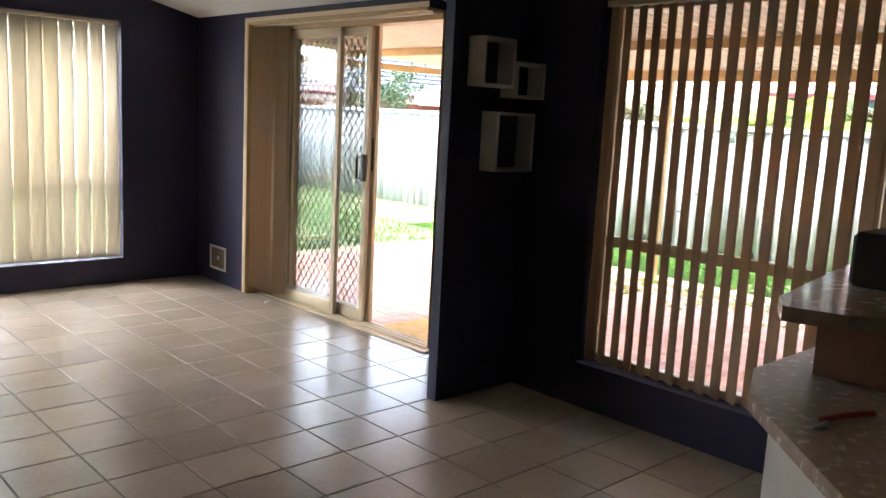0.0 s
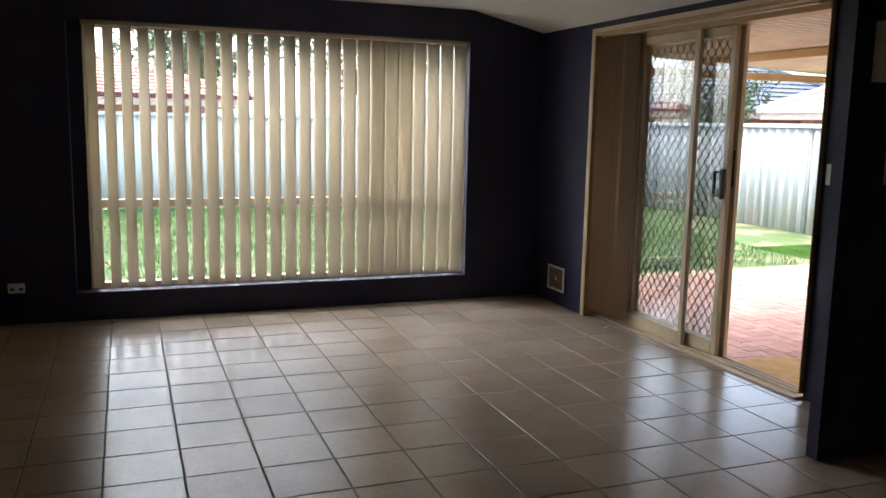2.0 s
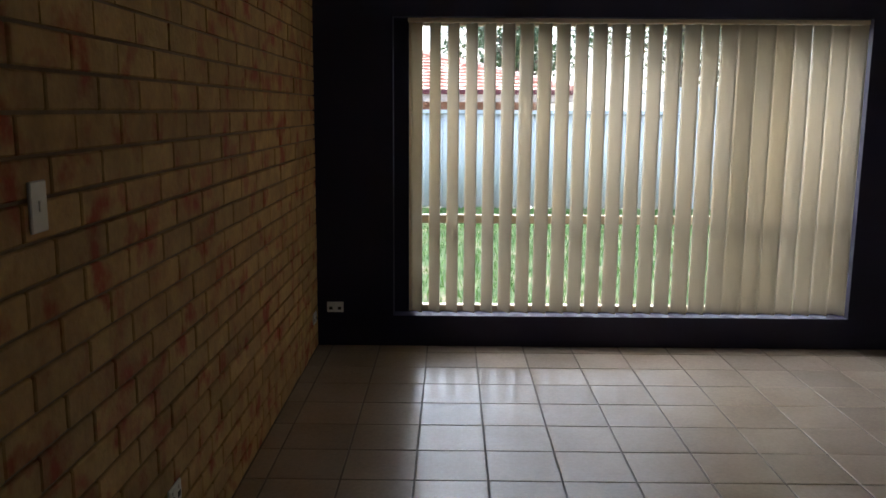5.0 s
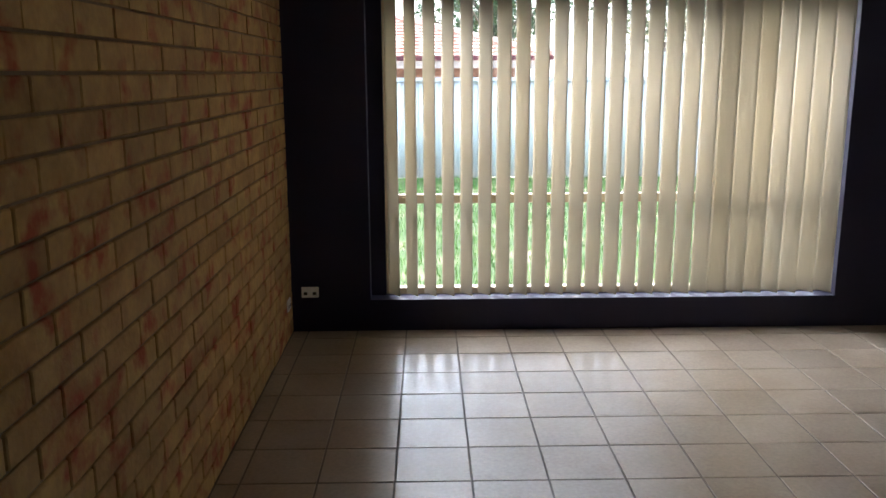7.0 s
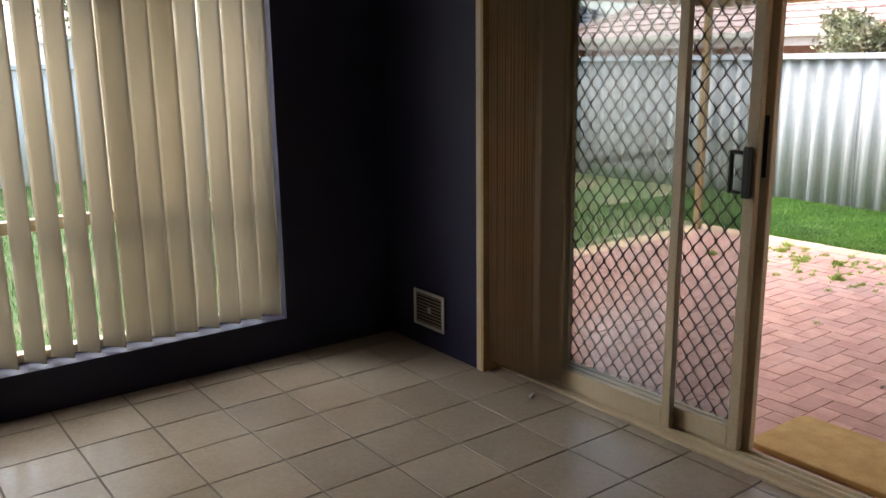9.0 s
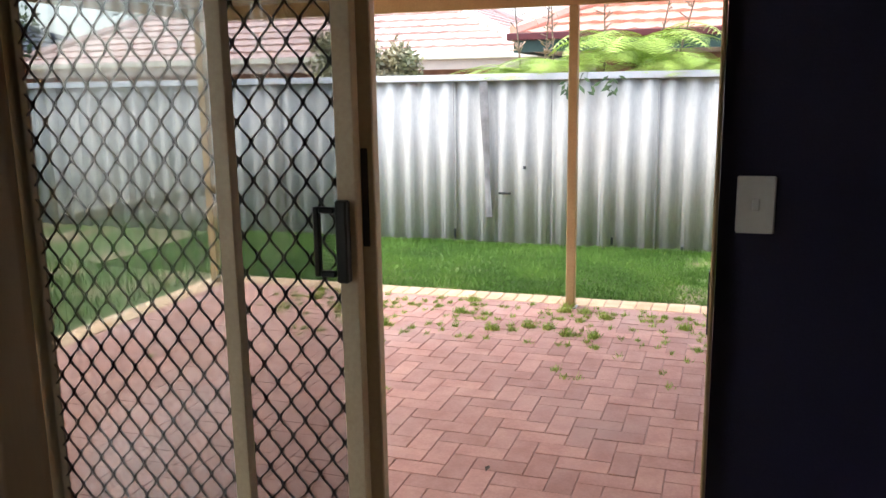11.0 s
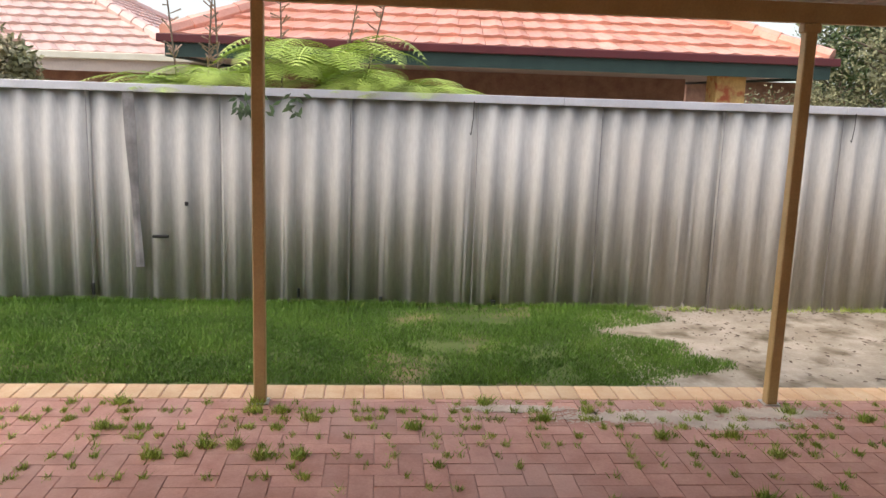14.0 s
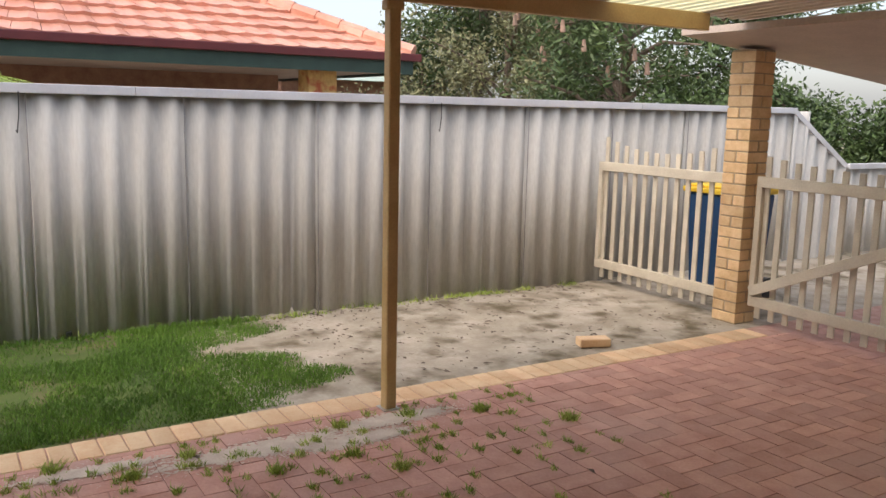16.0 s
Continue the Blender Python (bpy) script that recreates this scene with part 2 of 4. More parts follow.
M["slat"] = translucent("blind_fabric_lit", (0.62, 0.55, 0.41), 0.42, (0.52, 0.47, 0.38))
M["slat_tan"] = translucent("blind_fabric_tan", (0.55, 0.38, 0.24), 0.4, (0.56, 0.43, 0.29))
m_, nd_, ln_, p_ = nodes_of("insect_mesh")
p_.inputs["Base Color"].default_value = (0.16, 0.16, 0.15, 1)
p_.inputs["Roughness"].default_value = 0.8
tr_ = nd_.new("ShaderNodeBsdfTransparent")
mx_ = nd_.new("ShaderNodeMixShader")
mx_.inputs[0].default_value = 0.62
ln_.new(p_.outputs[0], mx_.inputs[1])
ln_.new(tr_.outputs[0], mx_.inputs[2])
ln_.new(mx_.outputs[0], nd_["Material Output"].inputs["Surface"])
M["insect_mesh"] = m_
M["clear_roof"] = translucent("fibreglass_sheet", (0.95, 0.92, 0.72), 0.92, (0.8, 0.76, 0.6))


# ---- mesh helpers ----
def part(name, bm, material, parent=None, label="", smooth=False, kind=""):
    me = bpy.data.meshes.new(name)
    bm.to_mesh(me)
    bm.free()
    if smooth:
        for f in me.polygons:
            f.use_smooth = True
    me.materials.append(M[material] if isinstance(material, str) else material)
    ob = new(name, me)
    if parent:
        ob.parent = parent
    return tagged(ob, label=label, kind=kind)


def thing(name, label, category, at=(0, 0, 0), group="", rz=0):
    ob = new(name)
    ob.matrix_basis = pose(*at, 0, 0, rz)
    ob.empty_display_size = 0.1
    return tagged(ob, label, category, group)


def structure(name, bm, material, label="", parent=None, smooth=False):
    return tagged(part(name, bm, material, parent, label, smooth), kind="structure")


def box(bm, x0, x1, y0, y1, z0, z1, bevel=0.0, m=None):
    """A box added to bm, with bevelled edges."""
    b = bmesh.new()
    bmesh.ops.create_cube(b, size=1)
    for v in b.verts:
        v.co = Vector(((x0 + x1) / 2 + v.co.x * (x1 - x0), (y0 + y1) / 2 + v.co.y * (y1 - y0), (z0 + z1) / 2 + v.co.z * (z1 - z0)))
    if bevel:
        bmesh.ops.bevel(b, geom=b.edges[:], offset=bevel, segments=1, affect="EDGES", profile=0.5)
    if m is not None:
        bmesh.ops.transform(b, matrix=m, verts=b.verts)
    me = bpy.data.meshes.new("tmp")
    b.to_mesh(me)
    b.free()
    bm.from_mesh(me)
    bpy.data.meshes.remove(me)
    return bm


def boxes(*rows, bevel=0.0):
    bm = bmesh.new()
    for r in rows:
        box(bm, *r, bevel=bevel)
    return bm


def prism(outline, z0, z1):
    """A flat outline (x, y) raised from z0 to z1."""
    bm = bmesh.new()
    lo = [bm.verts.new((x, y, z0)) for x, y in outline]
    hi = [bm.verts.new((x, y, z1)) for x, y in outline]
    n = len(outline)
    bm.faces.new(lo[::-1])
    bm.faces.new(hi)
    for i in range(n):
        bm.faces.new((lo[i], lo[(i + 1) % n], hi[(i + 1) % n], hi[i]))
    return bm


def tube(bm, pts, r0, r1=None, sides=8):
    """A tapered tube along points, added to bm."""
    r1 = r0 if r1 is None else r1
    rings = []
    for i, p in enumerate(pts):
        p = Vector(p)
        d = (Vector(pts[min(i + 1, len(pts) - 1)]) - Vector(pts[max(i - 1, 0)])).normalized()
        u = d.orthogonal().normalized()
        w = d.cross(u)
        r = r0 + (r1 - r0) * i / max(len(pts) - 1, 1)
        rings.append([bm.verts.new(p + r * (u * math.cos(a) + w * math.sin(a))) for a in (2 * math.pi * k / sides for k in range(sides))])
    for a, b in zip(rings, rings[1:]):
        for k in range(sides):
            bm.faces.new((a[k], a[(k + 1) % sides], b[(k + 1) % sides], b[k]))
    bm.faces.new(rings[0][::-1])
    bm.faces.new(rings[-1])
    return bm


def shared(name, mesh, at, parent, rz=0.0, rx=0.0, ry=0.0):
    ob = new(name, mesh)
    ob.matrix_basis = pose(*at, rx, ry, rz)
    ob.parent = parent
    return ob


def piece_mesh(name, sx, sy, sz, material, bevel=0.003):
    bm = boxes((-sx / 2, sx / 2, -sy / 2, sy / 2, -sz / 2, sz / 2), bevel=bevel)
    me = bpy.data.meshes.new(name)
    bm.to_mesh(me)
    bm.free()
    me.materials.append(M[material])
    return me


def joined_boxes(name, rows, material, parent=None, bevel=0.0):
    """Many boxes (x0, x1, y0, y1, z0, z1) in one mesh, straight from data."""
    r = np.array(rows, float)
    n = len(r)
    c = np.empty((n, 8, 3))
    b = bevel
    for k in range(8):
        i, j, l = k & 1, (k >> 1) & 1, (k >> 2) & 1
        c[:, k, 0] = r[:, 0 + i] + (b if i == 0 else -b) * l
        c[:, k, 1] = r[:, 2 + j] + (b if j == 0 else -b) * l
        c[:, k, 2] = r[:, 4 + l]
    quads = np.array([(0, 2, 3, 1), (4, 5, 7, 6), (0, 1, 5, 4), (2, 6, 7, 3), (0, 4, 6, 2), (1, 3, 7, 5)])
    faces = (quads[None] + 8 * np.arange(n)[:, None, None]).reshape(-1, 4)
    me = bpy.data.meshes.new(name)
    me.from_pydata(c.reshape(-1, 3).tolist(), [], faces.tolist())
    me.materials.append(M[material])
    ob = new(name, me)
    if parent:
        ob.parent = parent
    return tagged(ob, kind="stuff")


# ---- house: floor slab, walls, ceiling ----
floor = structure("floor", boxes((XW - 0.3, XO, YS, YN + 0.25, -0.25, -0.004)), "grout", "beige square ceramic floor tiles with dark grout joints")


def wall_with_hole(name, axis, at0, at1, a0, a1, z0, z1, holes, material, label):
    """A wall along x or y, from a0 to a1, between at0 and at1, with holes (h0, h1, hz0, hz1)."""
    rows = []
    cuts = sorted(holes)
    cur = a0
    for h0, h1, hz0, hz1 in cuts:
        rows.append((cur, h0, z0, z1))
        if hz0 > z0:
            rows.append((h0, h1, z0, hz0))
        rows.append((h0, h1, hz1, z1))
        cur = h1
    rows.append((cur, a1, z0, z1))
    bm = bmesh.new()
    for p, q, r, s in rows:
        if q - p < 0.005:
            continue
        if axis == "x":
            box(bm, p, q, at0, at1, r, s)
        else:
            box(bm, at0, at1, p, q, r, s)
    bmesh.ops.remove_doubles(bm, verts=bm.verts, dist=0.0001)
    return structure(name, bm, material, label)


wall_north = wall_with_hole("wall_north", "x", YN, YN + 0.25, XW - 0.25, XO, -0.2, 2.75, [WIN_N], "navy", "dark navy painted plaster wall with a wide window")
wall_east = wall_with_hole("wall_east", "y", XE, XO, DOOR[0], YN, -0.2, 2.75, [(DOOR[0], DOOR[1], -0.03, DOOR[2])], "navy",
                           "dark navy painted plaster wall with sliding door opening")
wall_side = structure("wall_door_side", boxes((XS_IN, XO, -3.77, DOOR[0], -0.2, 2.75)), "navy", "dark navy painted plaster wall beside the door")
wall_kitchen = wall_with_hole("wall_kitchen", "y", XS_IN, XS_OUT, YS, -3.77, -0.2, 2.75, [WIN_E], "navy", "dark navy painted plaster wall with kitchen side window")
# unseen outer skin, added over the navy so the wall bounces light onto the patio
clad = wall_with_hole("wall_outer_skin", "y", XO, XO + 0.015, DOOR[0] + 0.0, YN + 0.25, -0.2, 2.45, [(DOOR[0], DOOR[1], -0.2, DOOR[2])], "mortar", "cream brick outer skin of the house, unseen, added to bounce light")
clad2 = wall_with_hole("wall_outer_skin", "y", XS_OUT, XS_OUT + 0.015, YS, -3.77, -0.2, 2.45, [(WIN_E[0], WIN_E[1], WIN_E[2], WIN_E[3])], "mortar", "cream brick outer skin of the house, unseen, added to bounce light")
clad3 = structure("wall_outer_skin", boxes((XO, XO + 0.015, -3.77, DOOR[0], -0.2, 2.45), (XO + 0.015, XS_OUT, -3.77, -3.755, -0.2, 2.45)), "mortar", "cream brick outer skin of the house, unseen, added to bounce light")
wall_south = structure("wall_south", boxes((XW - 0.25, XO, YS - 0.2, YS, -0.2, 2.75)), "navy", "dark painted plaster wall behind the kitchen")
wall_west = structure("wall_west", boxes((XW - 0.25, XW - 0.011, YS, YN, -0.2, 2.75)), "mortar", "cream face brick wall with red mottling and raked joints")
stub = structure("wall_stub", boxes((3.965, XS_IN, -3.87, -3.80, -0.2, 2.75)), "navy", "short dark navy nib wall beside the door")

bm = bmesh.new()
prof = [(XW - 0.02, CEIL), (3.76, CEIL), (XS_IN + 0.02, 2.308), (XS_IN + 0.02, 2.80), (XW - 0.02, 2.80)]
a = [bm.verts.new((x, YS - 0.02, z)) for x, z in prof]
b = [bm.verts.new((x, YN + 0.02, z)) for x, z in prof]
bm.faces.new(a)
bm.faces.new(b[::-1])
for i in range(5):
    j = (i + 1) % 5
    bm.faces.new((a[i], b[i], b[j], a[j]))
bmesh.ops.recalc_face_normals(bm, faces=bm.faces)
ceiling = structure("ceiling", bm, "ceiling", "off-white plaster ceiling that slopes down at the door wall")


# ---- windows ----
def window_frame(root, axis, a0, a1, z0, z1, depth0, depth1, mull, rail):
    def bx(*r):
        p0, p1, q0, q1, s0, s1 = r
        return (p0, p1, q0, q1, s0, s1) if axis == "x" else (q0, q1, p0, p1, s0, s1)
    d0, d1, w = depth0, depth1, 0.045
    part("window_frame", boxes(bx(a0, a0 + w, d0, d1, z0, z1), bx(a1 - w, a1, d0, d1, z0, z1), bx(a0 + w, a1 - w, d0, d1, z0, z0 + w),
                               bx(a0 + w, a1 - w, d0, d1, z1 - w, z1), bevel=0.003), "cream", root, "cream powder coated aluminium frame")
    part("transom", boxes(bx(a0 + w, a1 - w, d0 + 0.005, d1 - 0.005, rail - 0.03, rail + 0.03), bevel=0.004), "cream", root)
    for i, m_ in enumerate(mull):
        part("mullion", boxes(bx(m_ - 0.025, m_ + 0.025, d0 + 0.008, d1 - 0.008, rail + 0.03, z1 - w), bevel=0.003), "cream", root)
    edges = [a0 + w] + sorted(mull) + [a1 - w]
    dm = (d0 + d1) / 2
    for p, q in zip(edges, edges[1:]):
        g = part("pane", boxes(bx(p + 0.02, q - 0.02, dm - 0.003, dm + 0.003, rail + 0.03, z1 - w)), "glass", root)
        g.visible_shadow = False
    g = part("pane", boxes(bx(a0 + w, a1 - w, dm - 0.003, dm + 0.003, z0 + w, rail - 0.03)), "glass", root)
    g.visible_shadow = False


# invented panel: keeps daylight out so the window's left edge turns dark
edge_block = structure("window_reveal_panel", boxes((WIN_N[0], WIN_N[0] + 0.10, YN + 0.13, YN + 0.245, WIN_N[2], WIN_N[3])), "navy", "narrow navy panel added to block daylight at the window's left edge")
win1 = tagged(thing("window_1", "wide cream aluminium window behind vertical blinds", "window"), kind="structure")
window_frame(win1, "x", WIN_N[0] + 0.102, WIN_N[1], WIN_N[2], WIN_N[3], YN + 0.15, YN + 0.22, [1.37, 2.93], 0.88)
win2 = tagged(thing("window_2", "cream aluminium window beside the kitchen behind vertical blinds", "window"), kind="structure")
window_frame(win2, "y", WIN_E[0], WIN_E[1], WIN_E[2], WIN_E[3], XS_IN + 0.12, XS_IN + 0.18, [-5.8], 0.955)


# ---- vertical blinds ----
def slat_mesh(w, h, name, material):
    bm = bmesh.new()
    n = 6
    rows = []
    for i in range(n + 1):
        u = (i / n - 0.5)
        x, y = u * w, 0.006 * (1 - (2 * u) ** 2)
        rows.append([bm.verts.new((x, y, 0)), bm.verts.new((x, y, -h)), bm.verts.new((x, y - 0.0012, 0)), bm.verts.new((x, y - 0.0012, -h))])
    for p, q in zip(rows, rows[1:]):
        bm.faces.new((p[0], q[0], q[1], p[1]))
        bm.faces.new((p[2], p[3], q[3], q[2]))
        bm.faces.new((p[1], q[1], q[3], p[3]))
        bm.faces.new((p[0], p[2], q[2], q[0]))
    bm.faces.new((rows[0][0], rows[0][1], rows[0][3], rows[0][2]))
    bm.faces.new((rows[-1][0], rows[-1][2], rows[-1][3], rows[-1][1]))
    me = bpy.data.meshes.new(name)
    bm.to_mesh(me)
    bm.free()
    for f in me.polygons:
        f.use_smooth = len(f.vertices) == 4
    me.materials.append(M[material])
    return me


rnd = random.Random(4)


def vertical_blind(label, axis, a0, a1, depth, z0, z1, pitch, angle, material, jitter=3, wide=0.127):
    root = thing("vertical_blind", label, "blind")
    me = slat_mesh(wide, z1 - z0 - 0.045, "slat", material)
    r = (a0, a1, depth - 0.02, depth + 0.02, z1 - 0.035, z1 - 0.005) if axis == "x" else (depth - 0.02, depth + 0.02, a0, a1, z1 - 0.035, z1 - 0.005)
    part("headrail", boxes(r, bevel=0.003), "cream", root, "cream aluminium head rail")
    n = int(round((a1 - a0) / pitch))
    for i in range(n):
        a = a0 + (i + 0.5) * (a1 - a0) / n
        ang = angle(i / n) + rnd.uniform(-jitter, jitter)
        p = (a, depth, z1 - 0.038) if axis == "x" else (depth, a, z1 - 0.038)
        s = shared("slat", me, p, root, ang)
        clip = boxes((-0.012, 0.012, -0.004, 0.004, -0.001, 0.004))
        if i == 0:
            clip_me = bpy.data.meshes.new("clip")
            clip.to_mesh(clip_me)
            clip_me.materials.append(M["white"])
        clip.free()
        shared("clip", clip_me, (0, 0, 0), s)
    return root


blind_n = vertical_blind("long cream fabric vertical blind, slats partly open, in the wide window", "x", WIN_N[0] + 0.10, WIN_N[1] - 0.005, YN + 0.055, WIN_N[2] + 0.012, WIN_N[3],
                         0.124, lambda u: -50 + (0 if u < 0.70 else 14 if u < 0.82 else -2), "slat")
blind_e = vertical_blind("tan fabric vertical blind, slats open, in the kitchen side window", "y", WIN_E[0] + 0.005, WIN_E[1] - 0.005, XS_IN + 0.045, WIN_E[2] + 0.012, WIN_E[3],
                         0.089, lambda u: 62, "slat_tan", 3, 0.089)

# stack of blind slats pushed to the side of the door
stack = thing("vertical_blind", "tan fabric vertical blind pushed into a stack beside the sliding door", "blind")
sm = slat_mesh(0.127, 2.16, "slat", "slat_tan")
part("headrail", boxes((XE + 0.04, XE + 0.08, DOOR[0] + 0.01, DOOR[1] - 0.01, DOOR[2] - 0.035, DOOR[2] - 0.004), bevel=0.003), "cream", stack, "cream aluminium head rail")
for i in range(17):
    shared("slat", sm, (XE + 0.068, -0.925 - i * 0.020, DOOR[2] - 0.04), stack, rnd.uniform(-5, 5))
for i in range(3):
    shared("slat", sm, (XE + 0.055, -1.270 - i * 0.022, DOOR[2] - 0.04), stack, -60 + 6 * i)

wt = thing("blind_weight", "small white plastic blind weight lying on the floor tiles", "blind weight", (4.40, -1.30, 0.0), rz=25)
bm = bmesh.new()
tube(bm, [(-0.022, 0, 0.008), (0.0, 0.002, 0.009), (0.022, 0, 0.008)], 0.008, 0.006, 8)
part("weight", bm, "white", wt)

# ---- sliding door ----
door = tagged(thing("door_1", "cream aluminium sliding glass and mesh door, slid open beside the blind stack", "door"), kind="structure")
y0, y1, zt = DOOR
part("door_frame", boxes((XO - 0.12, XO + 0.012, y1 - 0.045, y1 - 0.002, 0.03, zt - 0.003), (XO - 0.12, XO + 0.012, y0 + 0.001, y0 + 0.010, 0.03, zt - 0.003),
                         (XO - 0.12, XO + 0.012, y0 + 0.010, y1 - 0.045, zt - 0.06, zt - 0.003), bevel=0.003), "post", door, "brown aluminium frame")
part("door_lining", boxes((XE - 0.012, XO - 0.12, y1 - 0.022, y1 - 0.001, 0.0, zt - 0.003), (XE - 0.012, XO - 0.12, y0 + 0.003, y1 - 0.022, zt - 0.02, zt - 0.002), bevel=0.002),
     "post", door, "tan timber reveal lining")
part("door_sill", boxes((XE + 0.10, XO + 0.03, y0 + 0.002, y1 - 0.002, -0.02, 0.012), (XO - 0.10, XO - 0.09, y0 + 0.045, y1 - 0.045, 0.012, 0.03),
                        (XO - 0.055, XO - 0.045, y0 + 0.045, y1 - 0.045, 0.012, 0.03), (XO - 0.012, XO, y0 + 0.045, y1 - 0.045, 0.012, 0.03), bevel=0.002), "cream", door, "cream ribbed sill track")


def leaf(name, x, ya, yb, z0, z1, sw, root, label, rail=0.09):
    """A sliding leaf frame in the plane x, from ya to yb."""
    lf = part(name, boxes((x - 0.017, x + 0.017, ya, ya + sw, z0, z1), (x - 0.017, x + 0.017, yb - sw, yb, z0, z1), (x - 0.017, x + 0.017, ya + sw, yb - sw, z0, z0 + rail),
                          (x - 0.017, x + 0.017, ya + sw, yb - sw, z1 - 0.06, z1), bevel=0.003), "cream", root, label)
    return lf


XF, XG, XS = XO - 0.095, XO - 0.05, XO - 0.006
fixed = leaf("fixed_leaf", XF - 0.002, -1.99, y1 - 0.046, 0.031, zt - 0.062, 0.045, door, "fixed glass leaf")
part("pane", boxes((XF - 0.005, XF + 0.001, -1.945, y1 - 0.09, 0.12, zt - 0.12)), "glass", fixed).visible_shadow = False
glassleaf = leaf("glass_leaf", XG, -2.30, -1.20, 0.031, zt - 0.062, 0.05, door, "sliding glass leaf")
part("pane", boxes((XG - 0.003, XG + 0.003, -2.25, -1.25, 0.12, zt - 0.12)), "glass", glassleaf).visible_shadow = False
screen = leaf("screen_leaf", XS, -2.33, -1.22, 0.031, zt - 0.062, 0.06, door, "security screen leaf")
bm = bmesh.new()
hh, sp, amp = 0.098, 0.038, 0.0175
zs = np.arange(0.12, zt - 0.12, hh / 8)
k = 0
yy = -1.285
while yy > -2.27:
    prev = None
    for z in zs:
        y = yy + amp * math.cos(2 * math.pi * z / hh + k * math.pi)
        ring = [bm.verts.new((XS + dx, y + dy, z)) for dx, dy in ((-0.003, -0.0028), (0.003, -0.0028), (0.003, 0.0028), (-0.003, 0.0028))]
        if prev:
            for q in range(4):
                bm.faces.new((prev[q], prev[(q + 1) % 4], ring[(q + 1) % 4], ring[q]))
        prev = ring
    k += 1
    yy -= sp
part("grille", bm, "grille", screen, "black diamond security grille")
part("insect_mesh", boxes((XS + 0.006, XS + 0.0065, -2.27, -1.28, 0.121, zt - 0.122)), "insect_mesh", screen, "fine dark insect mesh").visible_shadow = False
hz = 1.19
pull = part("door_handle", boxes((XG - 0.045, XG - 0.017, -2.285, -2.255, hz - 0.10, hz + 0.10), bevel=0.004), "black", glassleaf, "black pull handle")
bar = boxes((XG - 0.052, XG - 0.034, -2.215, -2.200, hz - 0.085, hz + 0.085), (XG - 0.052, XG - 0.034, -2.255, -2.215, hz + 0.070, hz + 0.085),
            (XG - 0.052, XG - 0.034, -2.255, -2.215, hz - 0.085, hz - 0.070), bevel=0.003)
part("pull_bar", bar, "black", glassleaf)
part("lock_slot", boxes((XS - 0.022, XS - 0.017, -2.315, -2.297, hz - 0.02, hz + 0.22), bevel=0.002), "black", screen, "black lock plate")
part("strike", boxes((XO - 0.06, XO - 0.03, y0 + 0.010, y0 + 0.014, 1.02, 1.16), bevel=0.002), "black", door, "black strike plate")
trim = structure("trim", boxes((XE - 0.012, XE + 0.006, y1 - 0.004, y1 + 0.035, 0.0, zt + 0.03), (XE - 0.012, XE - 0.002, y0 - 0.005, y1 + 0.035, zt + 0.001, zt + 0.035), bevel=0.002), "cream",
                 "narrow tan timber trim round the door")


# ---- small wall things ----
vent = thing("floor_vent", "white square metal wall vent low on the navy wall", "vent")
VY0, VY1, VZ0, VZ1 = -0.545, -0.255, 0.12, 0.335
part("backing", boxes((XE - 0.004, XE - 0.001, VY0 + 0.01, VY1 - 0.01, VZ0 + 0.01, VZ1 - 0.01)), "black", vent, "dark vent backing")
part("frame", boxes((XE - 0.016, XE - 0.004, VY0, VY0 + 0.020, VZ0, VZ1), (XE - 0.016, XE - 0.004, VY1 - 0.020, VY1, VZ0, VZ1), (XE - 0.016, XE - 0.004, VY0 + 0.020, VY1 - 0.020, VZ0, VZ0 + 0.018),
                    (XE - 0.016, XE - 0.004, VY0 + 0.020, VY1 - 0.020, VZ1 - 0.018, VZ1), bevel=0.003), "white", vent)
part("hub", boxes((XE - 0.012, XE - 0.004, -0.415, -0.385, 0.212, 0.242), bevel=0.003), "white", vent, "small centre boss")
vs = boxes((-0.006, 0.0, -0.125, 0.125, -0.0025, 0.0025))
vme = bpy.data.meshes.new("slat")
vs.to_mesh(vme)
vs.free()
vme.materials.append(M["slat_tan"])
for i in range(9):
    shared("slat", vme, (XE - 0.005, -0.400, 0.148 + i * 0.0199), vent)


def outlet(at, rz, label, w=0.116, h=0.074, holes=2, category="power outlet"):
    o = thing("power_outlet" if holes else "light_switch", label, category, at, rz=rz)
    part("plate", boxes((-w / 2, w / 2, -0.010, -0.0005, -h / 2, h / 2), bevel=0.003), "white", o)
    if holes:
        for s in (-1, 1):
            part("socket", boxes((s * 0.03 - 0.012, s * 0.03 + 0.012, -0.012, -0.010, -0.018, 0.002), bevel=0.0005), "black", o)
            part("switch", boxes((s * 0.03 - 0.006, s * 0.03 + 0.006, -0.014, -0.010, 0.012, 0.026), bevel=0.001), "white", o)
    else:
        part("rocker", boxes((-0.007, 0.007, -0.015, -0.010, -0.012, 0.014), bevel=0.002), "white", o)
    return o


outlet((0.158, YN, 0.275), 0, "white double power outlet low on the navy wall")
outlet((XW, -0.15, 0.235), 90, "white power outlet low on the brick wall near the corner")
outlet((XW, -3.05, 0.36), 90, "white power outlet low on the brick wall")
outlet((XW, -3.83, 1.425), 90, "white light switch on the brick wall", 0.074, 0.116, 0, "light switch")
outlet((XS_IN, -3.19, 1.31), -90, "white light switch on the navy wall beside the door", 0.074, 0.116, 0, "light switch")


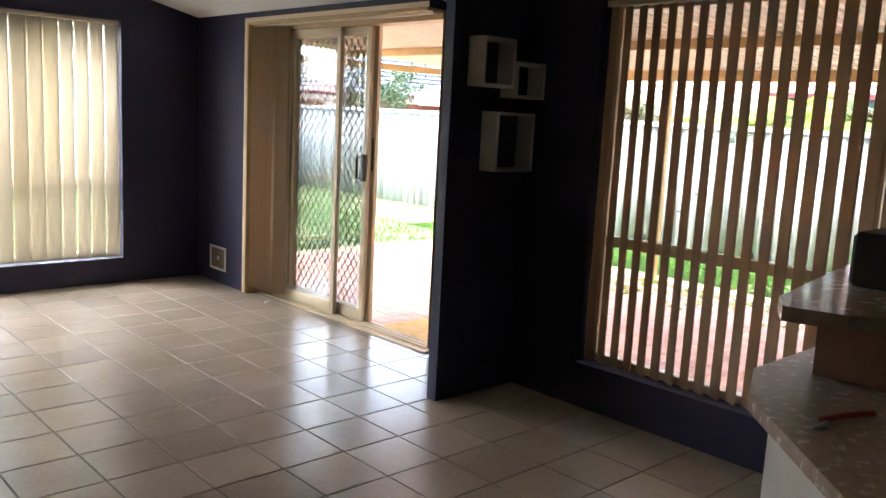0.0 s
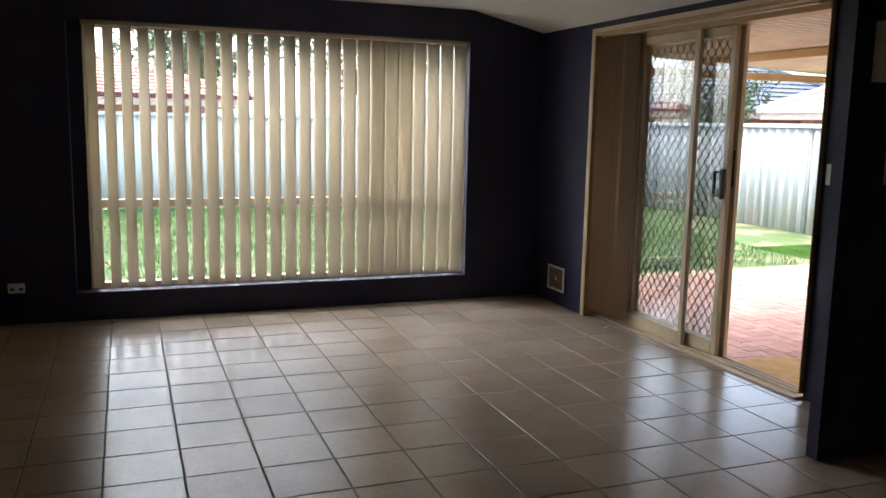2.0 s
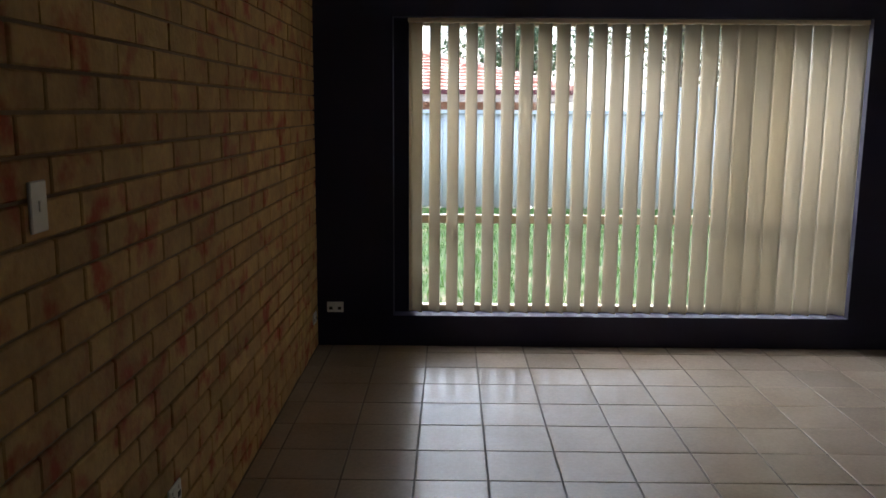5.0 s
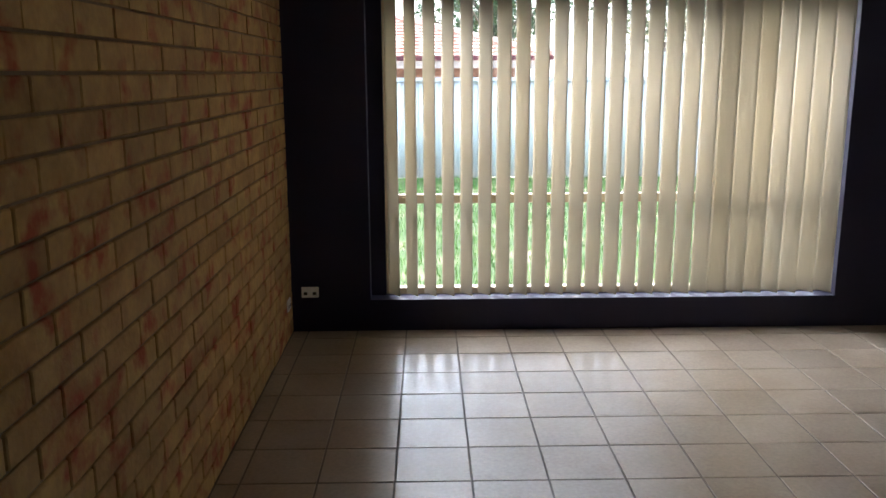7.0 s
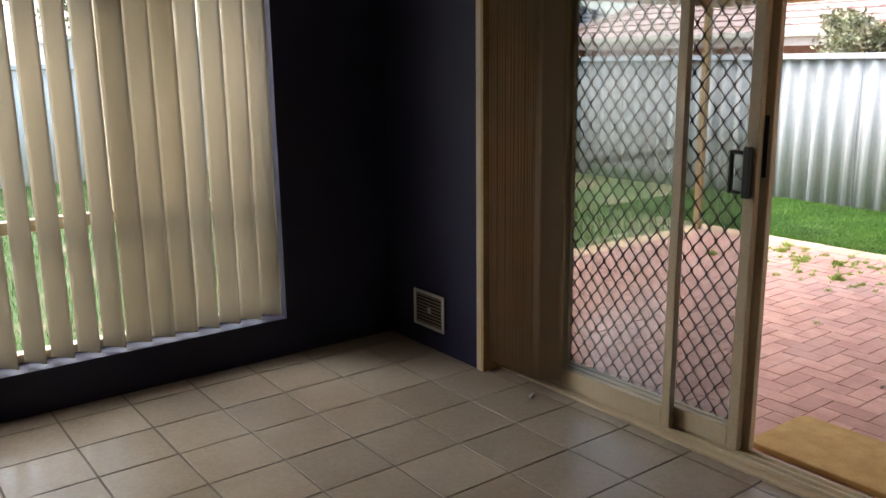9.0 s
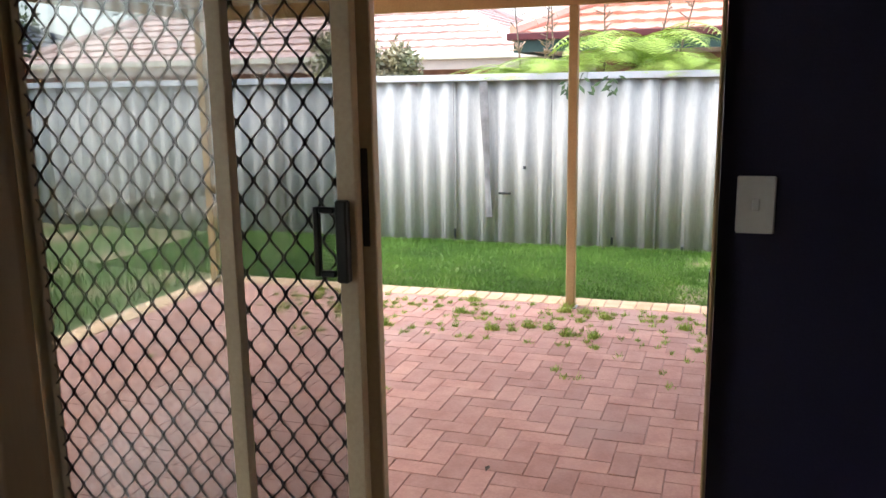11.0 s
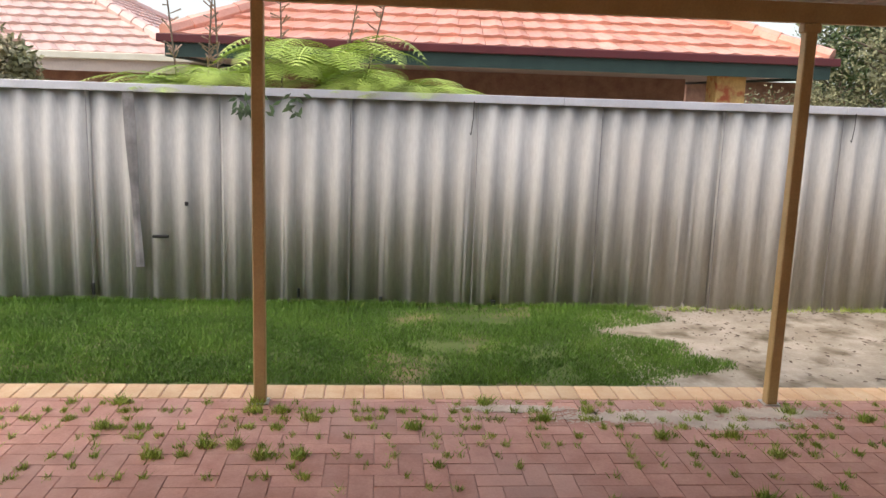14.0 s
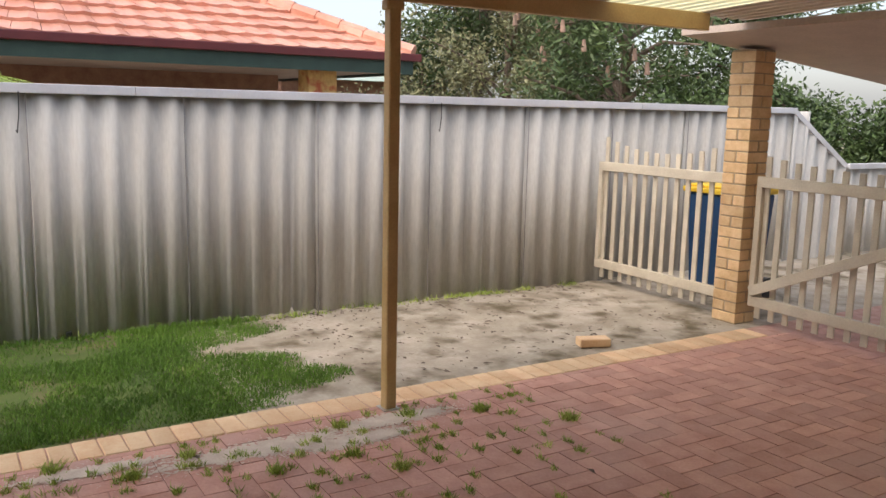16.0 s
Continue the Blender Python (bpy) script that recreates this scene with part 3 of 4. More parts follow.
# ---- box shelves ----
def cube_shelf(x0, x1, z0, z1, depth, label):
    s = thing("box_shelf", label, "shelf", ((x0 + x1) / 2, -3.86, z0), group="box shelves on the nib wall")
    w, h, t = x1 - x0, z1 - z0, 0.018
    part("side_panel", boxes((-w / 2, -w / 2 + t, -depth, -0.001, 0, h), bevel=0.001), "shelf", s)
    part("side_panel", boxes((w / 2 - t, w / 2, -depth, -0.001, 0, h), bevel=0.001), "shelf", s)
    part("top_panel", boxes((-w / 2 + t, w / 2 - t, -depth, -0.001, h - t, h), bevel=0.001), "shelf", s)
    part("bottom_panel", boxes((-w / 2 + t, w / 2 - t, -depth, -0.001, 0, t), bevel=0.001), "shelf", s)
    return s


cube_shelf(4.08, 4.33, 1.77, 2.035, 0.13, "small white square box shelf on the navy nib wall")
cube_shelf(4.345, 4.585, 1.72, 1.92, 0.13, "smallest white square box shelf beside a larger one")
cube_shelf(4.21, 4.52, 1.31, 1.64, 0.13, "largest white square box shelf below the other two")

# ---- kitchen bench ----
bench = thing("kitchen_bench", "raised breakfast bar and lower worktop with splashback between, beside the window", "kitchen bench")
low = [(2.99, -6.17), (3.25, -6.05), (4.40, -6.05), (4.40, -7.4), (2.20, -7.4), (2.20, -6.95)]
part("worktop", prism(low, 0.86, 0.90), "bench", bench, "dark speckled laminate worktop")
low2 = [(3.05, -6.22), (3.29, -6.10), (4.38, -6.10), (4.38, -7.38), (2.26, -7.38), (2.26, -6.98)]
part("cabinet", prism(low2, 0.0, 0.86), "white", bench, "pale cabinet base")
up = [(3.22, -6.13), (3.34, -6.06), (4.42, -5.88), (4.42, -6.33), (3.42, -6.46), (3.27, -6.30)]
part("bar_top", prism(up, 1.07, 1.115), "bench", bench, "raised speckled laminate bar top")
part("splashback", prism([(3.36, -6.18), (4.40, -6.00), (4.40, -6.25), (3.36, -6.40)], 0.90, 1.07), "farbrick", bench, "rough brick upstand")
appl = thing("appliance", "dark box-shaped appliance on the raised bar top", "appliance")
part("body", boxes((3.74, 4.10, -6.38, -6.10, 1.117, 1.30), bevel=0.015), "black", appl)
part("display", boxes((3.78, 3.94, -6.099, -6.094, 1.15, 1.26), bevel=0.001), "steel", appl)
opener = thing("can_opener", "red handled kitchen tool lying on the lower worktop", "utensil", (3.02, -6.42, 0.901), rz=-20)
bm = bmesh.new()
tube(bm, [(-0.09, 0, 0.01), (0, 0.006, 0.012), (0.09, 0, 0.01)], 0.008, 0.009, 8)
part("handle", bm, "red", opener, "red plastic handle")
bm = bmesh.new()
tube(bm, [(-0.09, -0.02, 0.008), (-0.11, -0.025, 0.008), (-0.15, -0.03, 0.008)], 0.009, 0.004, 6)
part("blade", bm, "steel", opener)

# ---- ground ----
ground = structure("ground", boxes((-60, 80, -70, 80, -0.9, GROUND - 0.02)), "soil", "sandy soil reaching into the distance")
PAT = (XO, XEDGE, -9.0, 0.95)
slab = structure("patio_bed", boxes((PAT[0], PAT[1] + 0.24, PAT[2] - 4, PAT[3] + 0.24, GROUND - 0.02, PATIO - 0.005)), "sandjoint", "sandy joints between red pavers")
lawn = structure("lawn", boxes((XEDGE + 0.24, FENCE_X + 0.1, -4.35, 9.2, GROUND - 0.018, PATIO - 0.005), (XW - 3, XEDGE + 0.24, PAT[3] + 0.24, 9.2, GROUND - 0.018, PATIO - 0.005)), "turf",
                 "green lawn between patio and fence")
sand = structure("sand_strip", boxes((XEDGE + 0.24, FENCE_X + 0.1, -9.2, -4.35, GROUND - 0.018, PATIO - 0.008)), "soil", "bare sandy strip with dirt and leaf litter")

# ---- fences ----
def corrugated(root, axis, at, a0, a1, z0, z1, pitch=0.206, amp=0.025, per=5, mat="fence"):
    """Corrugated sheets along an axis, each a part; z0 wanders from sheet to sheet."""
    w = pitch * per
    n = int(math.ceil((a1 - a0) / w))
    r = random.Random(7)
    for i in range(n):
        s0 = a1 - i * w
        bm = bmesh.new()
        steps = per * 12
        zt_, zb = z1 + r.uniform(-0.004, 0.004), z0 + r.uniform(-0.03, 0.0)
        off = 0.012 * (i % 2)
        prev = None
        for k in range(steps + 2):
            a = s0 - k * w / steps
            c = math.cos(2 * math.pi * ((s0 - a) / pitch - 0.6))
            d = amp * (c * (1.35 - 0.35 * abs(c))) + off
            chip = r.uniform(0, 0.012) + (0.05 if r.random() < 0.012 else 0)
            col = []
            for z in (zb + chip, zt_):
                for th in (0, 0.006):
                    p = (at - d + th, a, z) if axis == "y" else (a, at - d + th, z)
                    col.append(bm.verts.new(p))
            if prev:
                bm.faces.new((prev[0], col[0], col[2], prev[2]))
                bm.faces.new((prev[1], prev[3], col[3], col[1]))
                bm.faces.new((prev[0], prev[1], col[1], col[0]))
                bm.faces.new((prev[2], col[2], col[3], prev[3]))
            else:
                bm.faces.new((col[0], col[2], col[3], col[1]))
            prev = col
        bm.faces.new((prev[0], prev[1], prev[3], prev[2]))
        bmesh.ops.recalc_face_normals(bm, faces=bm.faces)
        part("sheet", bm, mat, root, smooth=True)
        # thin dark box drawn as the shadow line under each sheet's lapped edge
        q = at - amp - off - 0.0015
        part("lap_joint", boxes((q - 0.004, q, s0 - 0.003, s0 + 0.003, zb + 0.02, zt_ - 0.03) if axis == "y" else (s0 - 0.003, s0 + 0.003, q - 0.004, q, zb + 0.02, zt_ - 0.03)), "stain", root,
             "dark strip for the shadow where two sheets lap")
    b = amp + 0.03
    step = 2.4
    a = a0
    while a < a1:
        e = min(a + step, a1) - 0.004
        r1 = (at - b, at + b, a, e, z1 - 0.012, z1 + 0.03) if axis == "y" else (a, e, at - b, at + b, z1 - 0.012, z1 + 0.03)
        r2 = (at - b - 0.012, at - b, a, e, z1 - 0.03, z1 + 0.034) if axis == "y" else (a, e, at - b - 0.012, at - b, z1 - 0.03, z1 + 0.034)
        part("capping", boxes(r1, r2, bevel=0.003), "cap", root, "pale grey metal capping")
        a += step


fence_e = thing("corrugated_fence", "pale grey corrugated fibre cement fence with metal capping behind the lawn", "fence")
corrugated(fence_e, "y", FENCE_X, -11.4, 9.88, GROUND + 0.03, 1.62)
low = thing("corrugated_fence", "low pale grey corrugated fence beyond the picket panel", "fence")
corrugated(low, "y", FENCE_X, -20.0, -12.48, GROUND + 0.03, 0.97)
mid = thing("corrugated_fence", "sloping end sheet of the pale grey corrugated fence", "fence")
bm = bmesh.new()
prev = None
for k in range(61):
    y = -11.405 - k * 1.075 / 60
    z = 1.62 - 0.65 * k / 60
    d = 0.024 * math.cos(2 * math.pi * k / 12)
    col = [bm.verts.new((FENCE_X - d + th, y, q)) for q in (GROUND, z) for th in (0, 0.006)]
    if prev:
        bm.faces.new((prev[0], col[0], col[2], prev[2]))
        bm.faces.new((prev[1], prev[3], col[3], col[1]))
        bm.faces.new((prev[2], col[2], col[3], prev[3]))
    prev = col
part("sheet", bm, "fence", mid, smooth=True)
bm = bmesh.new()
tube(bm, [(FENCE_X, -11.405, 1.63), (FENCE_X, -12.48, 0.98)], 0.04, 0.04, 4)
part("capping", bm, "cap", mid, "pale grey metal capping")
rb2 = thing("torn_strip", "dark grey weathered strip hanging down the fence", "strip")
bm = bmesh.new()
prev = None
for k in range(15):
    z = 1.59 - k * 0.100
    w = 0.042 + 0.006 * math.sin(k * 0.5) - 0.0008 * k
    c = -0.745 - 0.004 * k
    col = [bm.verts.new((FENCE_X - 0.044 - 0.004 * (q == 0), c + q * w, z)) for q in (-1, 0, 1)] + [bm.verts.new((FENCE_X - 0.038, c + q * w, z)) for q in (1, -1)]
    if prev:
        for q in range(5):
            bm.faces.new((prev[q], prev[(q + 1) % 5], col[(q + 1) % 5], col[q]))
    prev = col
part("strip", bm, "stain", rb2)
for yy, zz, w, h in ((-1.175, 0.713, 0.014, 0.016), (-0.964, 0.443, 0.065, 0.011), (-2.07, -0.01, 0.011, 0.04), (-0.42, 0.0, 0.011, 0.05), (-2.75, -0.06, 0.014, 0.025), (-3.7, -0.07, 0.02, 0.02)):
    m_ = thing("fence_hole", "small dark chip in the corrugated fence", "hole", group="chips in the fence")
    part("recess", boxes((FENCE_X - 0.043, FENCE_X - 0.022, yy - w, yy + w, zz - h, zz + h), bevel=0.004), "black", m_)
# end fence takes the brightened sheet colour in place of stronger light
fence_n = thing("corrugated_fence", "corrugated fibre cement fence across the end of the lawn, lightened for overexposure", "fence")
corrugated(fence_n, "x", FENCE_N, -6.0, FENCE_X - 0.06, GROUND + 0.03, 1.60, mat="fence_overexposed")

# stains, holes and wires on the fence
wire_t = [(11.10, -3.47, 1.60, 0.27), (11.10, -6.68, 1.60, 0.24)]
for x, y, z, l in wire_t:
    w = thing("wire_tie", "thin rusty wire hanging from the fence capping", "wire")
    bm = bmesh.new()
    tube(bm, [(x, y, z), (x - 0.008, y + 0.004, z - l * 0.5), (x - 0.01, y + 0.02, z - l), (x - 0.008, y + 0.028, z - l + 0.02)], 0.004, 0.004, 5)
    part("wire", bm, "grille", w)

# ---- patio roof ----
def roof_z(x):
    return 2.37 + (2.205 - 2.37) * (x - XO) / (8.95 - XO)


proof = thing("patio_roof", "cream ribbed steel patio roof on tan posts beside the house", "patio roof")
bm = bmesh.new()


def rib_sheet(bm, y0, y1, x0=XO + 0.02, x1=9.02):
    y = y0
    prev = None
    prof = [(0.0, 0.0), (0.045, 0.0), (0.06, 0.026), (0.095, 0.026), (0.11, 0.0)]
    cols = []
    while y < y1:
        for dy, dz in prof[:-1]:
            if y + dy < y1:
                cols.append((y + dy, dz))
        y += 0.11
    cols.append((y1, 0.0))
    for y, dz in cols:
        c = [bm.verts.new((x, y, roof_z(x) + dz + t)) for x in (x0, x1) for t in (0.0, 0.002)]
        if prev:
            bm.faces.new((prev[0], c[0], c[2], prev[2]))
            bm.faces.new((prev[1], prev[3], c[3], c[1]))
            bm.faces.new((prev[2], c[2], c[3], prev[3]))
        prev = c


rib_sheet(bm, -6.5, 1.15)
part("roof_sheet", bm, "roofsheet", proof, "cream ribbed steel sheet")
bm = bmesh.new()
rib_sheet(bm, -7.3, -6.5)
part("clear_sheet", bm, "clear_roof", proof, "pale translucent fibreglass sheet")
bm = bmesh.new()
rib_sheet(bm, -7.88, -7.3)
part("roof_sheet", bm, "roofsheet", proof)
part("beam", boxes((8.855, 8.905, -7.36, 1.10, 2.09, 2.20), bevel=0.004), "post", proof, "tan steel edge beam")
part("end_beam", boxes((XO + 0.02, 8.855, 1.05, 1.10, 2.11, 2.19), bevel=0.004, ), "post", proof)
part("purlin", boxes((6.75, 6.81, -7.45, 1.05, 2.21, 2.285), bevel=0.004), "post", proof)
part("wall_plate", boxes((XO + 0.016, XO + 0.06, -7.45, 1.10, 2.275, 2.36), bevel=0.003), "post", proof)
part("bolt", boxes((8.845, 8.915, -5.10, -5.00, 2.04, 2.09), bevel=0.006), "post", proof)
for y in (1.03, -2.064, -5.05):
    p = thing("patio_post", "square tan painted steel patio post standing on the paver edge", "post", group="patio posts")
    part("shaft", boxes((8.847, 8.913, y - 0.033, y + 0.033, PATIO, 2.09), bevel=0.006), "post", p)
    part("foot_plate", boxes((8.83, 8.93, y - 0.05, y + 0.05, PATIO - 0.004, PATIO + 0.008), bevel=0.002), "steel", p, "grey galvanised foot plate")
bm = bmesh.new()
lo = [bm.verts.new((x, y, z)) for x, y, z in ((XO, -7.89, 2.14), (9.60, -7.89, 2.14), (9.60, -10.9, 1.83), (XO, -10.9, 1.83))]
hi = [bm.verts.new(v.co + Vector((0, 0, 0.05))) for v in lo]
bm.faces.new(lo)
bm.faces.new(hi[::-1])
for k in range(4):
    bm.faces.new((lo[k], hi[k], hi[(k + 1) % 4], lo[(k + 1) % 4]))
bmesh.ops.recalc_face_normals(bm, faces=bm.faces)
soffit = structure("eave_soffit", bm, "soffit", "flat beige raked eave lining beyond the patio roof")

# ---- brick pillar ----
def brick_courses(x0, x1, y0, y1, z0, z1, faces, parent, L=0.23, H=0.076, J=0.01):
    """Rows for bricks of a square pillar, each brick a box."""
    rows = []
    z, c = z0, 0
    while z + H <= z1 + 0.01:
        if c % 2 == 0:
            rows.append((x0, x1, y1 - 0.11, y1, z, z + H))
            rows.append((x0, x1, y0, y0 + 0.11, z, z + H))
        else:
            rows.append((x0, x0 + 0.11, y0, y1, z, z + H))
            rows.append((x1 - 0.11, x1, y0, y1, z, z + H))
        z += H + J
        c += 1
    return rows


pillar = thing("brick_pillar", "cream and orange face brick pillar carrying the patio beam", "pillar")
PX0, PX1, PY0, PY1 = 9.30, 9.535, -8.62, -8.385
part("core", boxes((PX0 + 0.008, PX1 - 0.008, PY0 + 0.008, PY1 - 0.008, PATIO - 0.02, 2.055)), "mortar_pale", pillar)
for r in brick_courses(PX0, PX1, PY0, PY1, PATIO, 2.05, 4, pillar):
    sx, sy, sz = r[1] - r[0], r[3] - r[2], r[5] - r[4]
    part("brick", boxes((r[0], r[1], r[2], r[3], r[4], min(r[5], 2.055)), bevel=0.004), "brick_cream", pillar)

# ---- picket gates ----
def picket_panel(label, x0, x1, y, top, brace, group):
    g = thing("picket_gate", label, "gate", (0, 0, 0), group)
    part("top_rail", boxes((x0, x1, y - 0.02, y + 0.02, 1.0, 1.085), bevel=0.004), "picket", g)
    part("bottom_rail", boxes((x0, x1, y - 0.02, y + 0.02, 0.05, 0.135), bevel=0.004), "picket", g)
    for a in (x0, x1 - 0.05):
        part("stile", boxes((a, a + 0.05, y - 0.018, y + 0.018, 0.135, 1.0), bevel=0.003), "picket", g)
    n = int((x1 - x0) / 0.128)
    for i in range(n):
        c = x0 + (i + 0.5) * (x1 - x0) / n
        h = top(i / max(n - 1, 1))
        part("picket", boxes((c - 0.026, c + 0.026, y - 0.038, y - 0.021, -0.05, h), bevel=0.003), "picket", g)
    if brace:
        m = Matrix.Translation(((x0 + x1) / 2, y, 0.56)) @ Matrix.Rotation(math.atan2(0.8, x1 - x0), 4, "Y")
        bm = bmesh.new()
        box(bm, -math.hypot(0.8, x1 - x0) / 2 + 0.03, math.hypot(0.8, x1 - x0) / 2 - 0.03, 0.021, 0.05, -0.04, 0.04, 0.003, m)
        part("brace", bm, "picket", g, "diagonal brace")
    return g


picket_panel("cream painted picket panel with dipped top between fence and brick pillar", 9.56, 11.11, -8.50, lambda u: 1.20 + 0.12 * abs(2 * u - 1) ** 2, False, "picket panels")
picket_panel("cream painted picket gate with a diagonal brace beside the brick pillar", 7.45, 9.27, -8.50, lambda u: 1.17 + 0.07 * abs(2 * u - 1) ** 2, True, "picket panels")
picket_panel("cream painted picket gate next to the house wall", 5.55, 7.41, -8.50, lambda u: 1.17 + 0.07 * abs(2 * u - 1) ** 2, True, "picket panels")

bin_ = thing("wheelie_bin", "dark blue wheelie bin with a yellow lid behind the picket panel", "bin", (10.15, -9.25, GROUND))
b = bmesh.new()
box(b, -0.26, 0.26, -0.3, 0.3, 0.05, 0.98, 0.02)
for v in b.verts:
    k = 0.82 + 0.18 * v.co.z
    v.co.x *= k
    v.co.y *= k
part("body", b, "blue", bin_)
part("lid", boxes((-0.29, 0.29, -0.34, 0.33, 0.98, 1.03), (-0.27, 0.27, -0.30, 0.30, 1.03, 1.055), bevel=0.01), "yellow", bin_, "yellow hinged lid")
for s in (-1, 1):
    bm = bmesh.new()
    tube(bm, [(s * 0.22, -0.29, 0.10), (s * 0.27, -0.29, 0.10)], 0.10, 0.10, 18)
    part("wheel", bm, "black", bin_, "black wheel")
loose = thing("loose_brick", "single cream brick lying on the paver edge", "brick", (9.33, -6.93, PATIO), rz=70)
part("brick", boxes((-0.115, 0.115, -0.055, 0.055, 0, 0.06), bevel=0.006), "edge", loose)
mat = thing("door_mat", "golden brown coir door mat on the pavers outside the door", "door mat", (5.17, -2.60, PATIO + 0.002), rz=0)


def rounded(hx, hy, r):
    return [(sx * (hx - r) + r * math.cos(a), sy * (hy - r) + r * math.sin(a)) for q, (sx, sy) in enumerate(((1, 1), (-1, 1), (-1, -1), (1, -1)))
            for a in (math.pi / 2 * (q + k / 4) for k in range(5))]


bm = prism(rounded(0.235, 0.45, 0.06), 0.003, 0.030)
bmesh.ops.bevel(bm, geom=[e for e in bm.edges if min(v.co.z for v in e.verts) > 0.02], offset=0.008, segments=2, affect="EDGES", profile=0.5)
part("mat_top", bm, "mat", mat)
part("backing", prism(rounded(0.228, 0.443, 0.055), 0, 0.003), "black", mat, "dark rubber backing")

# ---- neighbouring houses ----
def tiled_slope(bm, p0, p1, q1, q0, course=0.32, tile=0.30, root=None, mat="", most=0):
    """Interlocking roof tiles on the quad eave p0-p1, top q0-q1; courses step and roll."""
    p0, p1, q0, q1 = map(Vector, (p0, p1, q0, q1))
    up = ((q0 + q1) / 2 - (p0 + p1) / 2)
    n = max(int(up.length / course), 1)
    nrm = (p1 - p0).cross(up).normalized()
    if nrm.z < 0:
        nrm = -nrm
    made = 0
    for i in range(n):
        a, b = p0.lerp(q0, i / n), p1.lerp(q1, i / n)
        c, d = p0.lerp(q0, (i + 1.04) / n), p1.lerp(q1, (i + 1.04) / n)
        m = max(int((b - a).length / tile), 1)
        for j in range(m):
            u0, u1 = j / m, (j + 1) / m
            l0, l1, h0, h1 = a.lerp(b, u0), a.lerp(b, u1), c.lerp(d, u0), c.lerp(d, u1)
            lift = nrm * 0.045
            pts = []
            for s in (0, 0.3, 0.6, 0.98):
                roll = 0.018 * math.sin(math.pi * min(s / 0.6, 1)) if s <= 0.6 else 0.0
                pts.append((l0.lerp(l1, s) + lift + nrm * roll, h0.lerp(h1, s) + nrm * (roll * 0.6 + 0.006), l0.lerp(l1, s)))
            tb = bmesh.new() if made < most else bm
            vs_ = [[tb.verts.new(x) for x in p] for p in pts]
            for s in range(3):
                tb.faces.new((vs_[s][0], vs_[s + 1][0], vs_[s + 1][1], vs_[s][1]))
                tb.faces.new((vs_[s][2], vs_[s + 1][2], vs_[s + 1][0], vs_[s][0]))
            if tb is not bm:
                part("roof_tile", tb, mat, root)
                made += 1


def ridge_caps(bm, a, b, r=0.11):
    a, b = Vector(a), Vector(b)
    n = max(int((b - a).length / 0.36), 1)
    for i in range(n):
        p, q = a.lerp(b, i / n), a.lerp(b, (i + 1) / n)
        tube(bm, [p + Vector((0, 0, 0.0)), q + Vector((0, 0, 0.0))], r * 1.06, r * 0.94, 8)


def hip_house(label, x0, x1, y0, y1, ze, rise, tilemat, gutter, fascia, wall, most=0, carport=0.0):
    h = thing("house", label, "house")
    hx = min(x1 - x0, y1 - y0) / 2
    if (y1 - y0) >= (x1 - x0):
        r0, r1 = ((x0 + x1) / 2, y0 + hx, ze + rise), ((x0 + x1) / 2, y1 - hx, ze + rise)
    else:
        r0, r1 = (x0 + hx, (y0 + y1) / 2, ze + rise), (x1 - hx, (y0 + y1) / 2, ze + rise)
    c = [(x0, y0, ze), (x1, y0, ze), (x1, y1, ze), (x0, y1, ze)]
    bm = bmesh.new()
    if (y1 - y0) >= (x1 - x0):
        tiled_slope(bm, c[0], c[3], r1, r0, root=h, mat=tilemat + "_piece", most=most)
        tiled_slope(bm, c[1], c[2], r1, r0)
        tiled_slope(bm, c[0], c[1], r0, r0)
        tiled_slope(bm, c[3], c[2], r1, r1)
        hips = ((c[0], r0), (c[1], r0), (c[2], r1), (c[3], r1))
    else:
        tiled_slope(bm, c[0], c[1], r1, r0)
        tiled_slope(bm, c[3], c[2], r1, r0)
        tiled_slope(bm, c[0], c[3], r0, r0)
        tiled_slope(bm, c[1], c[2], r1, r1)
        hips = ((c[0], r0), (c[3], r0), (c[1], r1), (c[2], r1))
    part("roof", bm, tilemat, h, "tiled hip roof", kind="stuff")
    bm = bmesh.new()
    for a, b in hips + ((r0, r1),):
        if (Vector(a) - Vector(b)).length > 0.3:
            cb_ = bmesh.new()
            ridge_caps(cb_, (a[0], a[1], a[2] + 0.04), (b[0], b[1], b[2] + 0.04))
            part("ridge_capping", cb_, tilemat, h, kind="stuff")
    bm.free()
    g = 0.09
    for r in ((x0 - g, x0, y0 - g, y1 + g), (x1, x1 + g, y0 - g, y1 + g), (x0, x1, y0 - g, y0), (x0, x1, y1, y1 + g)):
        part("gutter", boxes((*r, ze - 0.07, ze + 0.03), bevel=0.01), gutter, h, "painted metal gutter")
    for r in ((x0 - 0.01, x0 + 0.02, y0, y1), (x1 - 0.02, x1 + 0.01, y0, y1), (x0 + 0.02, x1 - 0.02, y0 - 0.01, y0 + 0.02), (x0 + 0.02, x1 - 0.02, y1 - 0.02, y1 + 0.01)):
        part("fascia", boxes((*r, ze - 0.24, ze - 0.07)), fascia, h, "painted fascia")
    part("soffit", boxes((x0 + 0.02, x1 - 0.02, y0 + 0.02, y1 - 0.02, ze - 0.20, ze - 0.17)), "soffit", h)
    x0 = x0 + carport
    part("wall", boxes((x0 + 0.7, x1 - 0.7, y0 + 0.7, y1 - 0.7, -0.2, ze - 0.20)), wall, h, "face brick wall")
    return h


